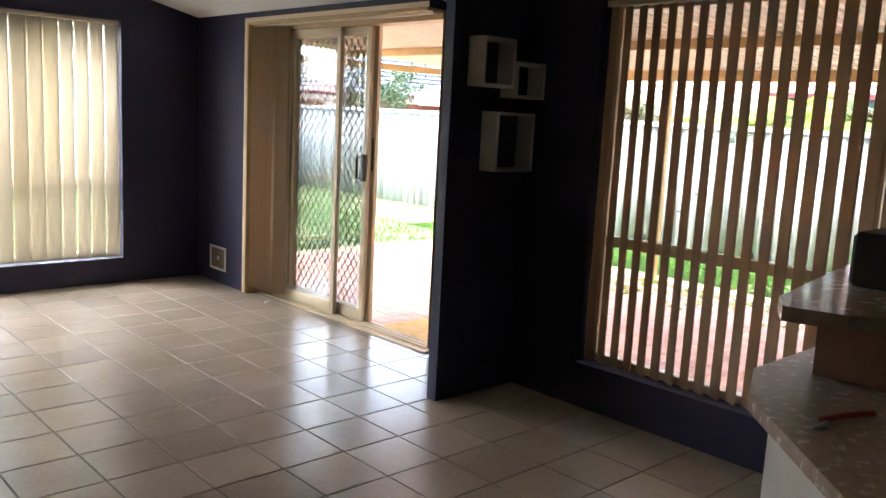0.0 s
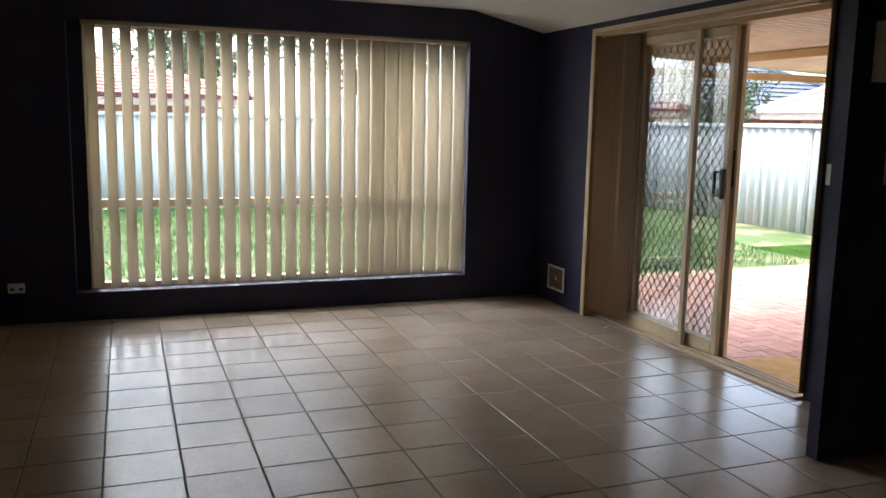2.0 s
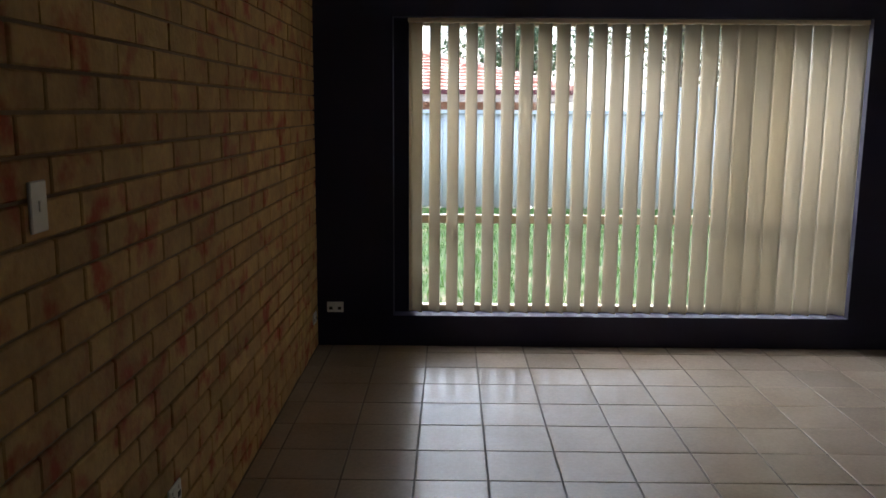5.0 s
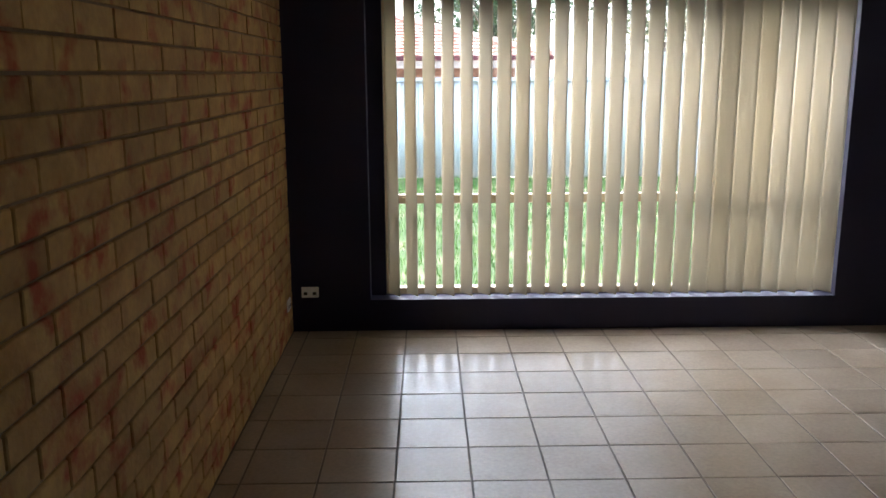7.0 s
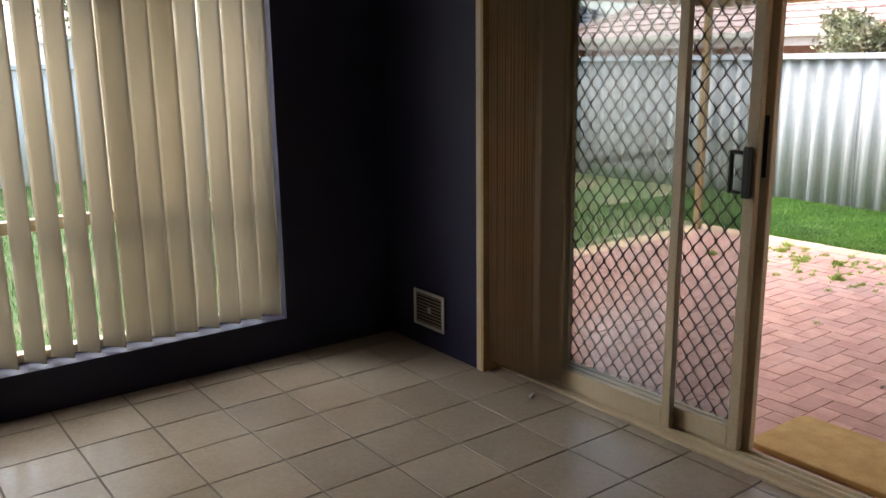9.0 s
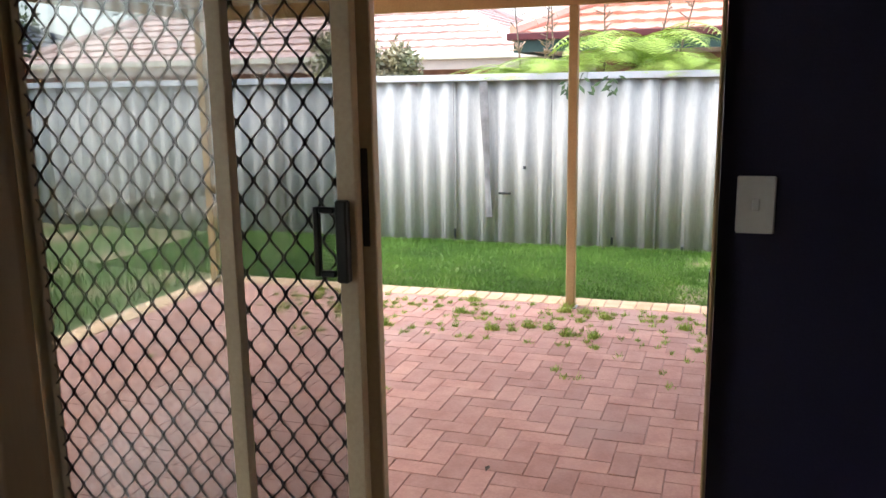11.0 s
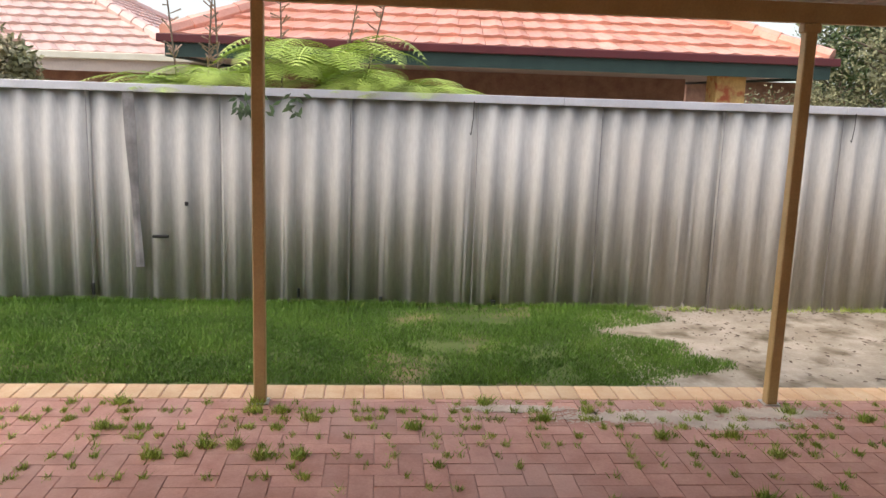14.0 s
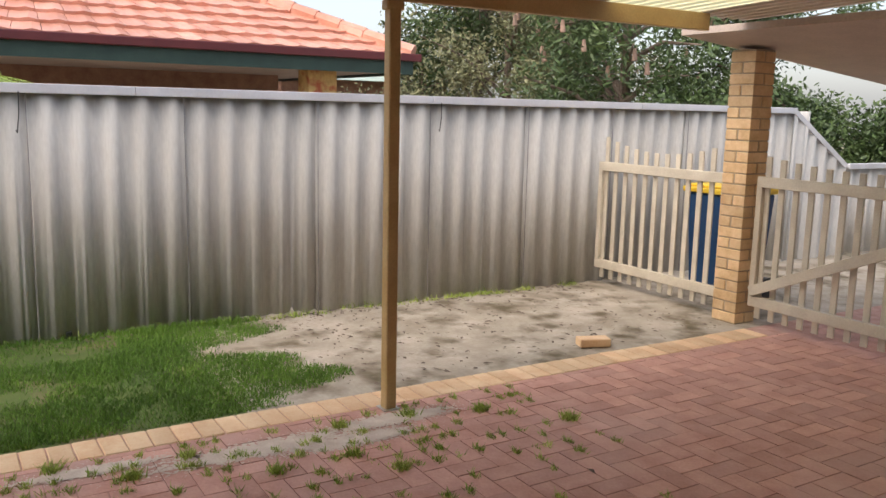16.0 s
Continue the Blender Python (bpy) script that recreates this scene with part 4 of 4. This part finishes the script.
h1 = hip_house("neighbouring brick house with an orange tiled hip roof and green fascia", 15.0, 23.3, -8.55, -0.10, 2.24, 1.95, "rooftile", "gutter_red", "fascia_green", "farbrick", 290, 2.6)
part("pier", boxes((15.25, 15.60, -7.55, -7.15, -0.2, 2.02), bevel=0.006), "brick", h1, "cream brick carport pier")
part("window", boxes((18.285, 18.305, -3.6, -2.2, 0.9, 1.8), bevel=0.002), "black", h1, "dark window")
# this roof's glare is in its tile colour
h2 = hip_house("neighbouring brick house with tiled roof coloured pale for glare, and cream gutter", 17.0, 27.0, 0.05, 11.5, 2.06, 2.4, "rooftile_glare", "gutter_cream", "soffit", "farbrick", 200)
h3 = hip_house("neighbouring brick house with a red tiled roof beyond the end fence", -7.0, 3.7, 13.5, 20.5, 2.05, 1.0, "rooftile", "gutter_red", "soffit", "farbrick")
h4 = hip_house("neighbouring house with grey tiled roof behind the fence corner", 15.5, 24.0, 13.0, 21.0, 2.1, 1.9, "slate", "gutter_red", "soffit", "farbrick")
shed = thing("garden_shed", "white rendered shed behind the end fence", "shed")
part("wall", boxes((4.9, 7.6, 9.3, 11.8, -0.2, 1.98)), "render_white", shed)
part("roof", boxes((4.8, 7.7, 9.2, 11.9, 1.98, 2.05), bevel=0.01), "cap", shed)

# ---- plants ----
def leaf_cluster(bm, c, r, n, size, rr, flat=1.0, long=2.2):
    for _ in range(n):
        d = Vector((rr.gauss(0, 1), rr.gauss(0, 1), rr.gauss(0, 1) * flat))
        d = d.normalized() * r * rr.uniform(0.3, 1.05)
        p = Vector(c) + d
        u = Vector((rr.gauss(0, 1), rr.gauss(0, 1), rr.gauss(0, 0.8))).normalized()
        w = u.orthogonal().normalized()
        w = (Matrix.Rotation(rr.uniform(0, 6.28), 3, u) @ w)
        s = size * rr.uniform(0.6, 1.3)
        q = [p, p + u * s * long * 0.5 + w * s * 0.5, p + u * s * long, p + u * s * long * 0.5 - w * s * 0.5]
        bm.faces.new([bm.verts.new(v) for v in q])


def tree(label, at, h, spread, n_limb, leaves, size, material, seed, clump=0.9, trunk=0.16, category="tree", low=0.35, flat=0.8, name="tree", long=2.2):
    t = thing(name, label, category, at)
    rr = random.Random(seed)
    if size >= 0.055:
        size, leaves = size * 0.62, int(leaves * 2.1)
    bt, bc = bmesh.new(), bmesh.new()
    top = Vector((rr.uniform(-0.2, 0.2), rr.uniform(-0.2, 0.2), h * 0.75))
    tube(bt, [(0, 0, -0.1), (0.03, 0.02, h * 0.3), tuple(top)], trunk, trunk * 0.3, 8)
    for i in range(n_limb):
        k = rr.uniform(low, 0.9)
        b0 = Vector((0, 0, 0)).lerp(top, k)
        ang = rr.uniform(0, 6.28)
        out = Vector((math.cos(ang), math.sin(ang), rr.uniform(0.1, 0.9))) * spread * rr.uniform(0.5, 1.0)
        e = b0 + out
        mid = b0.lerp(e, 0.5) + Vector((0, 0, 0.1 * spread))
        tube(bt, [tuple(b0), tuple(mid), tuple(e)], trunk * 0.35, trunk * 0.08, 6)
        for j in range(3):
            c = mid.lerp(e, j / 2) + Vector((rr.uniform(-1, 1), rr.uniform(-1, 1), rr.uniform(-0.5, 0.5))) * spread * 0.22
            leaf_cluster(bc, c, clump * spread * rr.uniform(0.22, 0.42), leaves // (n_limb * 3), size, rr, flat, long)
    part("trunk", bt, "bark", t)
    part("crown", bc, material, t, "leafy crown")
    return t


tree("tall grey-green gum tree behind the corner of the fence", (23.0, -17.0, GROUND), 8.5, 3.2, 16, 7000, 0.10, "leaf_grey", 3, trunk=0.22)
tree("grey-green gum tree with thin limbs behind the fence", (19.0, -13.0, GROUND), 6.2, 2.1, 12, 3800, 0.075, "leaf_grey", 5, trunk=0.12)
cb = tree("dark green needle-leaved tree with pale brown seed heads behind the fence", (15.6, -13.0, GROUND), 4.9, 1.9, 18, 10000, 0.042, "leaf", 8, low=0.3, long=3.5)
bm = bmesh.new()
rr = random.Random(12)
for i in range(55):
    a, r_ = rr.uniform(0, 6.28), rr.uniform(1.0, 2.0)
    p = Vector((r_ * math.cos(a), r_ * math.sin(a), rr.uniform(2.2, 4.6)))
    tube(bm, [tuple(p), tuple(p + Vector((0.01, 0, 0.1))), tuple(p + Vector((0.0, 0.01, 0.18)))], 0.045, 0.025, 7)
part("seed_heads", bm, "bloom", cb, "pale brown seed heads", kind="stuff")
for i, (x, y, h) in enumerate(((13.0, -14.4, 2.3), (11.4, -15.2, 2.2), (9.6, -15.8, 2.3), (7.6, -16.2, 2.4), (14.4, -13.6, 2.5))):
    tree("dense dark green shrub beyond the picket gates", (x, y, GROUND), h, 1.15, 18, 9000, 0.07, "leaf", 20 + i, low=0.02, category="shrub", name="shrub", trunk=0.1, clump=1.2)
tree("tall dark green pine behind the neighbouring roof", (21.0, -13.6, GROUND), 8.0, 2.3, 18, 7000, 0.09, "leaf", 41, trunk=0.16, low=0.2, long=3.0)
tree("grey-green tree with gaps of sky behind the fence", (18.0, -14.2, GROUND), 5.2, 1.8, 16, 6000, 0.07, "leaf_grey", 42, trunk=0.1, low=0.2, long=3.0)
tree("dark green tree behind the brick pillar", (15.0, -15.4, GROUND), 4.6, 1.6, 16, 9000, 0.055, "leaf", 43, trunk=0.12, low=0.15, long=3.0)
far = thing("house", "distant house with a pale green metal roof between the trees", "house")
part("wall", boxes((24.0, 29.0, -14.5, -10.0, -0.2, 2.2)), "farbrick", far)
bm = bmesh.new()
q = [bm.verts.new(v) for v in ((23.6, -14.9, 2.2), (29.4, -14.9, 2.2), (29.4, -9.6, 2.2), (23.6, -9.6, 2.2), (26.5, -13.0, 3.3), (26.5, -11.5, 3.3))]
for k in ((0, 1, 4), (1, 2, 5, 4), (2, 3, 5), (3, 0, 4, 5), (3, 2, 1, 0)):
    bm.faces.new([q[n] for n in k])
part("roof", bm, "far_green_roof", far, "pale green metal roof")
tree("dark green tree behind the houses", (9.0, 24.0, GROUND), 7.5, 3.2, 14, 6000, 0.12, "leaf_grey", 31, trunk=0.25)
tree("green tree behind the end fence", (3.2, 24.0, GROUND), 7.0, 2.6, 14, 5000, 0.12, "leaf", 32, trunk=0.25)
tree("green tree between the neighbouring houses", (12.6, 8.0, GROUND), 3.4, 1.1, 10, 2500, 0.05, "leaf", 33, trunk=0.08)
tree("small bushy shrub with fine leaves rising above the fence", (11.95, 0.95, GROUND), 2.72, 0.66, 20, 16000, 0.034, "leaf_olive", 34, category="shrub", name="shrub", trunk=0.04, low=0.5)
for i, (x, y, h) in enumerate(((19.2, -12.0, 2.2), (21.5, -12.4, 3.6), (24.0, -14.5, 4.2))):
    tree("low grey-green shrub behind the fence", (x, y, GROUND), h, 1.5, 12, 3000, 0.06, "leaf_grey", 60 + i, low=0.1, category="shrub", name="shrub", trunk=0.08)
tree("dark tree behind the neighbouring roof", (26.0, 14.0, GROUND), 6.0, 2.2, 12, 4000, 0.10, "leaf", 35, trunk=0.2)


def fern_clump(label, at, fronds, length, seed, rise=0.5):
    f = thing("fern", label, "fern", at)
    rr = random.Random(seed)
    bs = bmesh.new()
    tube(bs, [(0, 0, 0), (0.02, 0.01, -at[2] * 0.5 + GROUND * 0.5), (0, 0, -at[2] + GROUND)], 0.05, 0.07, 8)
    part("trunk", bs, "bark", f)
    for i in range(fronds):
        a = 2 * math.pi * i / fronds + rr.uniform(-0.2, 0.2)
        L = length * rr.uniform(0.75, 1.1)
        up = rise * rr.uniform(0.5, 1.2)
        bm = bmesh.new()
        N = 26
        spine = []
        for k in range(N + 1):
            s = k / N
            spine.append(Vector((math.cos(a) * L * s, math.sin(a) * L * s, up * math.sin(s * 2.4) * L * 0.6 - 0.12 * L * s * s)))
        tube(bm, [tuple(v) for v in spine[::4]], 0.008, 0.002, 4)
        side = Vector((-math.sin(a), math.cos(a), 0))
        for k in range(3, N):
            s = k / N
            w = 0.33 * L * math.sin(math.pi * min(1, 0.12 + s * 0.88)) ** 0.8
            d = (spine[min(k + 1, N)] - spine[k - 1]).normalized()
            for sg in (-1, 1):
                ax = (side * sg + d * 0.28).normalized()
                across = (d - ax * d.dot(ax)).normalized()
                n_t = 9
                for t in range(n_t):
                    u = t / n_t
                    b0 = spine[k] + ax * w * u + Vector((0, 0, -0.20 * w * u * u))
                    ln_ = 0.012 * L * (1 - u) ** 0.7 + 0.003
                    hw = w / n_t * 0.42
                    for q in (-1, 1):
                        tip = b0 + across * q * ln_ + ax * hw * 1.2 + Vector((0, 0, -0.15 * ln_))
                        bm.faces.new([bm.verts.new(v) for v in (b0 - ax * hw * 0.5, b0 + across * q * ln_ * 0.5 - ax * hw * 0.6, tip, b0 + ax * hw * 1.1)])
        part("frond", bm, "fern", f)
    return f


for i, (x, y, z, n, l, up) in enumerate(((11.70, -1.05, 1.62, 22, 0.85, 0.35), (11.78, -1.55, 1.66, 22, 0.85, 0.42), (11.80, -2.20, 1.72, 26, 0.95, 0.62), (11.72, -2.95, 1.62, 22, 0.85, 0.35), (11.68, -2.45, 1.62, 20, 0.75, 0.5))):
    fern_clump("bright green tree fern with arching fronds over the fence", (x, y, z), n, l, 1 + i, up)
for i, (x, y, dy) in enumerate(((12.0, -0.95, 0.12), (12.05, -1.15, -0.1), (12.0, -1.3, 0.05), (12.0, -2.3, -0.25), (12.1, -2.5, -0.3), (11.95, -1.85, 0.02))):
    s = thing("seed_sprig", "thin brown seed stalk rising above the fern", "plant", (x, y, GROUND), "seed stalks above the ferns")
    bm = bmesh.new()
    tube(bm, [(0, 0, 0), (0.02, dy * 0.3, 1.9), (0, dy, 2.80)], 0.014, 0.006, 5)
    part("stem", bm, "bark", s)
    bm = bmesh.new()
    rr = random.Random(70 + i)
    for k in range(26):
        u = rr.random()
        c = Vector((0.01, dy * (0.3 + 0.7 * u), 1.95 + 0.85 * u))
        d = Vector((rr.uniform(-1, 1), rr.uniform(-1, 1), rr.uniform(0, 1))) * 0.09
        tube(bm, [tuple(c), tuple(c + d)], 0.004, 0.009, 4)
    part("seed_head", bm, "bloom", s, "small brown seeds", kind="stuff")
hang = thing("hanging_leaves", "dark green leaves hanging over the fence capping", "plant", (FENCE_X - 0.10, -1.78, 1.60))
bm = bmesh.new()
rr = random.Random(5)
tube(bm, [(0.12, 0.0, 0.05), (0.0, 0.02, 0.04), (-0.02, 0.05, -0.05)], 0.006, 0.004, 5)
for k in range(34):
    p = Vector((rr.uniform(-0.05, 0.0), rr.uniform(-0.36, 0.20), rr.uniform(-0.13, 0.02)))
    a_ = rr.uniform(-1.2, 1.2)
    d = Vector((-0.2, math.sin(a_), -math.cos(a_))) * 0.085
    w = Vector((0, math.cos(a_), math.sin(a_))) * 0.016
    bm.faces.new([bm.verts.new(v) for v in (p, p + d * 0.5 + w, p + d, p + d * 0.5 - w)])
part("foliage", bm, "leaf", hang, kind="stuff")

# ---- grass and weeds ----
def blades(name, spots, parent=None, h=0.05, seed=1, lean=0.5, material="grass"):
    rr = random.Random(seed)
    v, f = [], []
    for x, y, z, k in spots:
        a = rr.uniform(0, 6.28)
        hh_ = h * k * rr.uniform(0.6, 1.3)
        w = 0.0035 * (0.7 + k * 0.4)
        dx, dy = math.cos(a) * w, math.sin(a) * w
        b = rr.uniform(0, 6.28)
        lx, ly = math.cos(b) * hh_ * lean * rr.random(), math.sin(b) * hh_ * lean * rr.random()
        n = len(v)
        v += [(x - dx, y - dy, z), (x + dx, y + dy, z), (x + lx, y + ly, z + hh_)]
        f.append((n, n + 1, n + 2))
    me = bpy.data.meshes.new(name)
    me.from_pydata(v, [], f)
    me.materials.append(M[material])
    ob = new(name, me)
    if parent:
        ob.parent = parent
    return tagged(ob, "short green grass blades", "grass", kind="stuff")


rr = random.Random(9)
spots = []
while len(spots) < 170000:
    x, y = rr.uniform(XEDGE + 0.26, FENCE_X - 0.02), rr.uniform(-5.15, 2.6)
    e = -4.95 + 0.25 * math.sin(x * 5) + 0.15 * math.sin(x * 11)
    if y < e + rr.uniform(0, 0.25):
        continue
    n = noise.noise((x * 1.6, y * 1.6, 0)) + 0.5 * noise.noise((x * 5, y * 5, 2))
    if (n < -0.45 and rr.random() < 0.35) or (abs(y + 3.4) < 0.6 and n < -0.05 and rr.random() < 0.6):
        continue
    bare = min(((x - 10.0) / 0.16) ** 2 + ((y + 3.2) / 0.42) ** 2, ((x - 10.7) / 0.22) ** 2 + ((y + 3.55) / 0.5) ** 2, ((x - 10.35) / 0.75) ** 2 / 0.6 + ((y + 3.4) / 1.0) ** 2 / 0.6 + 0.55)
    if rr.random() > bare:
        continue
    spots.append((x, y, PATIO - 0.006, 0.7 + 0.5 * max(n, 0) + (0.6 if x > FENCE_X - 0.12 else 0)))
blades("lawn_grass", spots, h=0.034, lean=1.1)
spots = []
for i in range(50000):
    x, y = rr.uniform(-2.5, XEDGE + 0.3), rr.uniform(PAT[3] + 0.3, 9.2)
    spots.append((x, y, PATIO - 0.006, 1.1))
blades("lawn_grass", spots, h=0.07, seed=3)
spots = []
for i in range(420):
    x = XEDGE - abs(rr.gauss(0, 0.60)) - 0.06
    y = rr.uniform(-5.9, 0.3)
    x, y = round(x / 0.1165) * 0.1165 + rr.uniform(-0.012, 0.012), y
    big = i % 14 == 0
    for j in range(140 if big else int(rr.uniform(12, 60))):
        spots.append((x + rr.gauss(0, 0.022 if big else 0.017), y + rr.gauss(0, 0.020 if big else 0.010), PATIO - 0.006, rr.uniform(0.7, 1.5) if big else rr.uniform(0.4, 1.0)))
for i in range(60):
    x, y = FENCE_X - 0.07 + rr.gauss(0, 0.02), rr.uniform(-8.3, 2)
    for j in range(25):
        spots.append((x + rr.gauss(0, 0.02), y + rr.gauss(0, 0.05), PATIO - 0.01, rr.uniform(0.6, 1.6)))
blades("weed", spots, h=0.038, seed=5, lean=1.2, material="weed")
for i, (cx, cy, rx_, ry_) in enumerate(((8.66, -4.25, 0.15, 0.85), (8.72, -5.0, 0.12, 0.5), (8.78, -3.5, 0.07, 0.4), (8.55, -4.7, 0.10, 0.45))):
    v, f = [], []
    for k in range(3200):
        a_, q = rr.uniform(0, 6.28), abs(rr.gauss(0, 0.5))
        px, py, s = cx + rx_ * q * math.cos(a_), cy + ry_ * q * math.sin(a_), rr.uniform(0.003, 0.018) * (1.2 - min(q, 1))
        n = len(v)
        for c_ in range(6):
            t_ = c_ * math.pi / 3
            v.append((px + s * math.cos(t_) * rr.uniform(0.6, 1.2), py + s * 1.5 * math.sin(t_) * rr.uniform(0.6, 1.2), PATIO + 0.0012 + k * 0.000001))
        f.append(tuple(range(n, n + 6)))
    me = bpy.data.meshes.new("spilled_sand")
    me.from_pydata(v, [], f)
    me.materials.append(M["sandpale"])
    tagged(new("spilled_sand", me), "pale sand spilled over the red pavers", "sand", kind="stuff")
v, f = [], []
for i in range(1100):
    x, y = (FENCE_X - 0.06 - abs(rr.gauss(0, 0.09)), rr.uniform(-8.3, 0.5)) if i % 2 else (rr.uniform(XEDGE + 0.3, FENCE_X - 0.05), rr.uniform(-8.3, -4.9))
    s, a, z = rr.uniform(0.006, 0.032), rr.uniform(0, 6.28), PATIO - 0.004
    n = len(v)
    c_, s_ = math.cos(a), math.sin(a)
    v += [(x - c_ * s, y - s_ * s, z), (x + s_ * s * 0.4, y - c_ * s * 0.4, z + 0.006), (x + c_ * s, y + s_ * s, z + 0.004), (x - s_ * s * 0.4, y + c_ * s * 0.4, z + 0.002)]
    f.append((n, n + 1, n + 2, n + 3))
me = bpy.data.meshes.new("leaf_litter")
me.from_pydata(v, [], f)
me.materials.append(M["bark"])
tagged(new("leaf_litter", me), "dry brown leaf litter on the sand", "litter", kind="stuff")
for i, (x, y) in enumerate(((6.75, -5.9), (7.7, -5.5), (6.3, -4.6), (6.1, -2.2), (8.7, -3.95))):
    l = thing("dead_leaf", "small dark dry leaf lying on the pavers", "leaf", (x, y, PATIO), group="dry leaves on the pavers")
    bm = bmesh.new()
    vs_ = [bm.verts.new(p) for p in ((-0.03, 0, 0.002), (0, -0.012, 0.010), (0.03, 0, 0.004), (0, 0.012, 0.009))]
    bm.faces.new(vs_)
    r_ = bmesh.ops.extrude_face_region(bm, geom=bm.faces[:])
    bmesh.ops.translate(bm, vec=(0, 0, 0.001), verts=[q for q in r_["geom"] if isinstance(q, bmesh.types.BMVert)])
    part("blade", bm, "bark", l)

# ---- pieces: floor tiles, wall bricks, pavers ----
T = 0.333
TX, TY = 0.14, -0.148
tm = piece_mesh("tile", T - 0.008, T - 0.008, 0.012, "tile", 0.0015)
count, rest = 0, []
cells = []
for i in range(-1, 14):
    for j in range(-1, 29):
        x0, x1 = max(TX + i * T, XW), min(TX + (i + 1) * T, XS_IN)
        yb, ya = TY - j * T, TY - (j + 1) * T
        yb, ya = min(yb, YN), max(ya, YS)
        if x1 - x0 < 0.03 or yb - ya < 0.03:
            continue
        whole = x1 - x0 > T - 0.002 and yb - ya > T - 0.002
        mx_, my_ = (x0 + x1) / 2, (ya + yb) / 2
        if mx_ > XE and my_ > DOOR[1]:
            continue
        cells.append((whole, x0, x1, ya, yb))
for whole, x0, x1, ya, yb in cells:
    if whole and yb > -7.3 and count < 300:
        shared("tile", tm, ((x0 + x1) / 2, (ya + yb) / 2, -0.006 + rnd.uniform(-0.0004, 0.0004)), floor)
        count += 1
    else:
        rest.append((x0 + 0.004, x1 - 0.004, ya + 0.004, yb - 0.004, -0.012, 0.0))
joined_boxes("tile_field", rest, "tile_joined", floor, 0.0015)

bk = piece_mesh("brick", 0.11, 0.28, 0.086, "brick", 0.004)
count, rest = 0, []
for c in range(28):
    z = 0.0 + c * 0.096
    if z > CEIL:
        break
    y = YN - (0.0 if c % 2 else 0.145)
    k = 0
    while y - 0.28 > YS:
        dx = rnd.uniform(-0.002, 0.002)
        if -4.6 < y < -0.6 and z < 1.75 and count < 300:
            shared("brick", bk, (XW - 0.055 + dx, y - 0.14, z + 0.048), wall_west)
            count += 1
        else:
            rest.append((XW - 0.11 + dx, XW + dx, y - 0.28, y, z + 0.005, min(z + 0.091, CEIL + 0.02)))
        y -= 0.29
    if c % 2 == 0:
        rest.append((XW - 0.11, XW, YN - 0.135, YN - 0.001, z + 0.005, z + 0.091))
joined_boxes("brick_field", rest, "brick_joined", wall_west, 0.0)

W_ = 0.1165
ph, pv_ = piece_mesh("paver", 0.2275, 0.112, 0.05, "paver", 0.002), None
count, rest = 0, []
nx, ny = int((PAT[1] - PAT[0]) / W_) + 2, int((PAT[3] - PAT[2]) / W_) + 2
for i in range(-1, nx):
    for j in range(-1, ny):
        c = (i - j) % 4
        if c == 0:
            r = [PAT[0] + i * W_, PAT[0] + (i + 2) * W_, PAT[2] + j * W_, PAT[2] + (j + 1) * W_]
            rz = 0
        elif c == 3:
            r = [PAT[0] + i * W_, PAT[0] + (i + 1) * W_, PAT[2] + j * W_, PAT[2] + (j + 2) * W_]
            rz = 90
        else:
            continue
        full = r[0] >= PAT[0] and r[1] <= PAT[1] and r[2] >= PAT[2] and r[3] <= PAT[3]
        g = 0.0015
        r = [max(r[0], PAT[0]) + g, min(r[1], PAT[1]) - g, max(r[2], PAT[2]) + g, min(r[3], PAT[3]) - g]
        if r[1] - r[0] < 0.02 or r[3] - r[2] < 0.02:
            continue
        dz = rnd.uniform(-0.0015, 0.0015)
        if full and 5.6 < r[0] < 8.3 and -4.5 < r[2] < -0.9 and count < 300:
            shared("paver", ph, ((r[0] + r[1]) / 2, (r[2] + r[3]) / 2, PATIO - 0.025 + dz), slab, rz)
            count += 1
        else:
            rest.append((*r, PATIO - 0.05, PATIO + dz))
joined_boxes("paver_field", rest, "paver_joined", slab, 0.0015)
rest = []
em = piece_mesh("edge_brick", 0.228, 0.110, 0.06, "edge", 0.005)
y = PAT[3] + 0.23
while y - 0.115 > -8.35:
    shared("edge_brick", em, (XEDGE + 0.118, y - 0.0575, PATIO - 0.028 + rnd.uniform(-0.002, 0.002)), slab, rnd.uniform(-1, 1))
    y -= 0.116
x = XEDGE - 0.06
while x > PAT[0]:
    shared("edge_brick", em, (x, PAT[3] + 0.118, PATIO - 0.028 + rnd.uniform(-0.002, 0.002)), slab, 90 + rnd.uniform(-1, 1))
    x -= 0.116
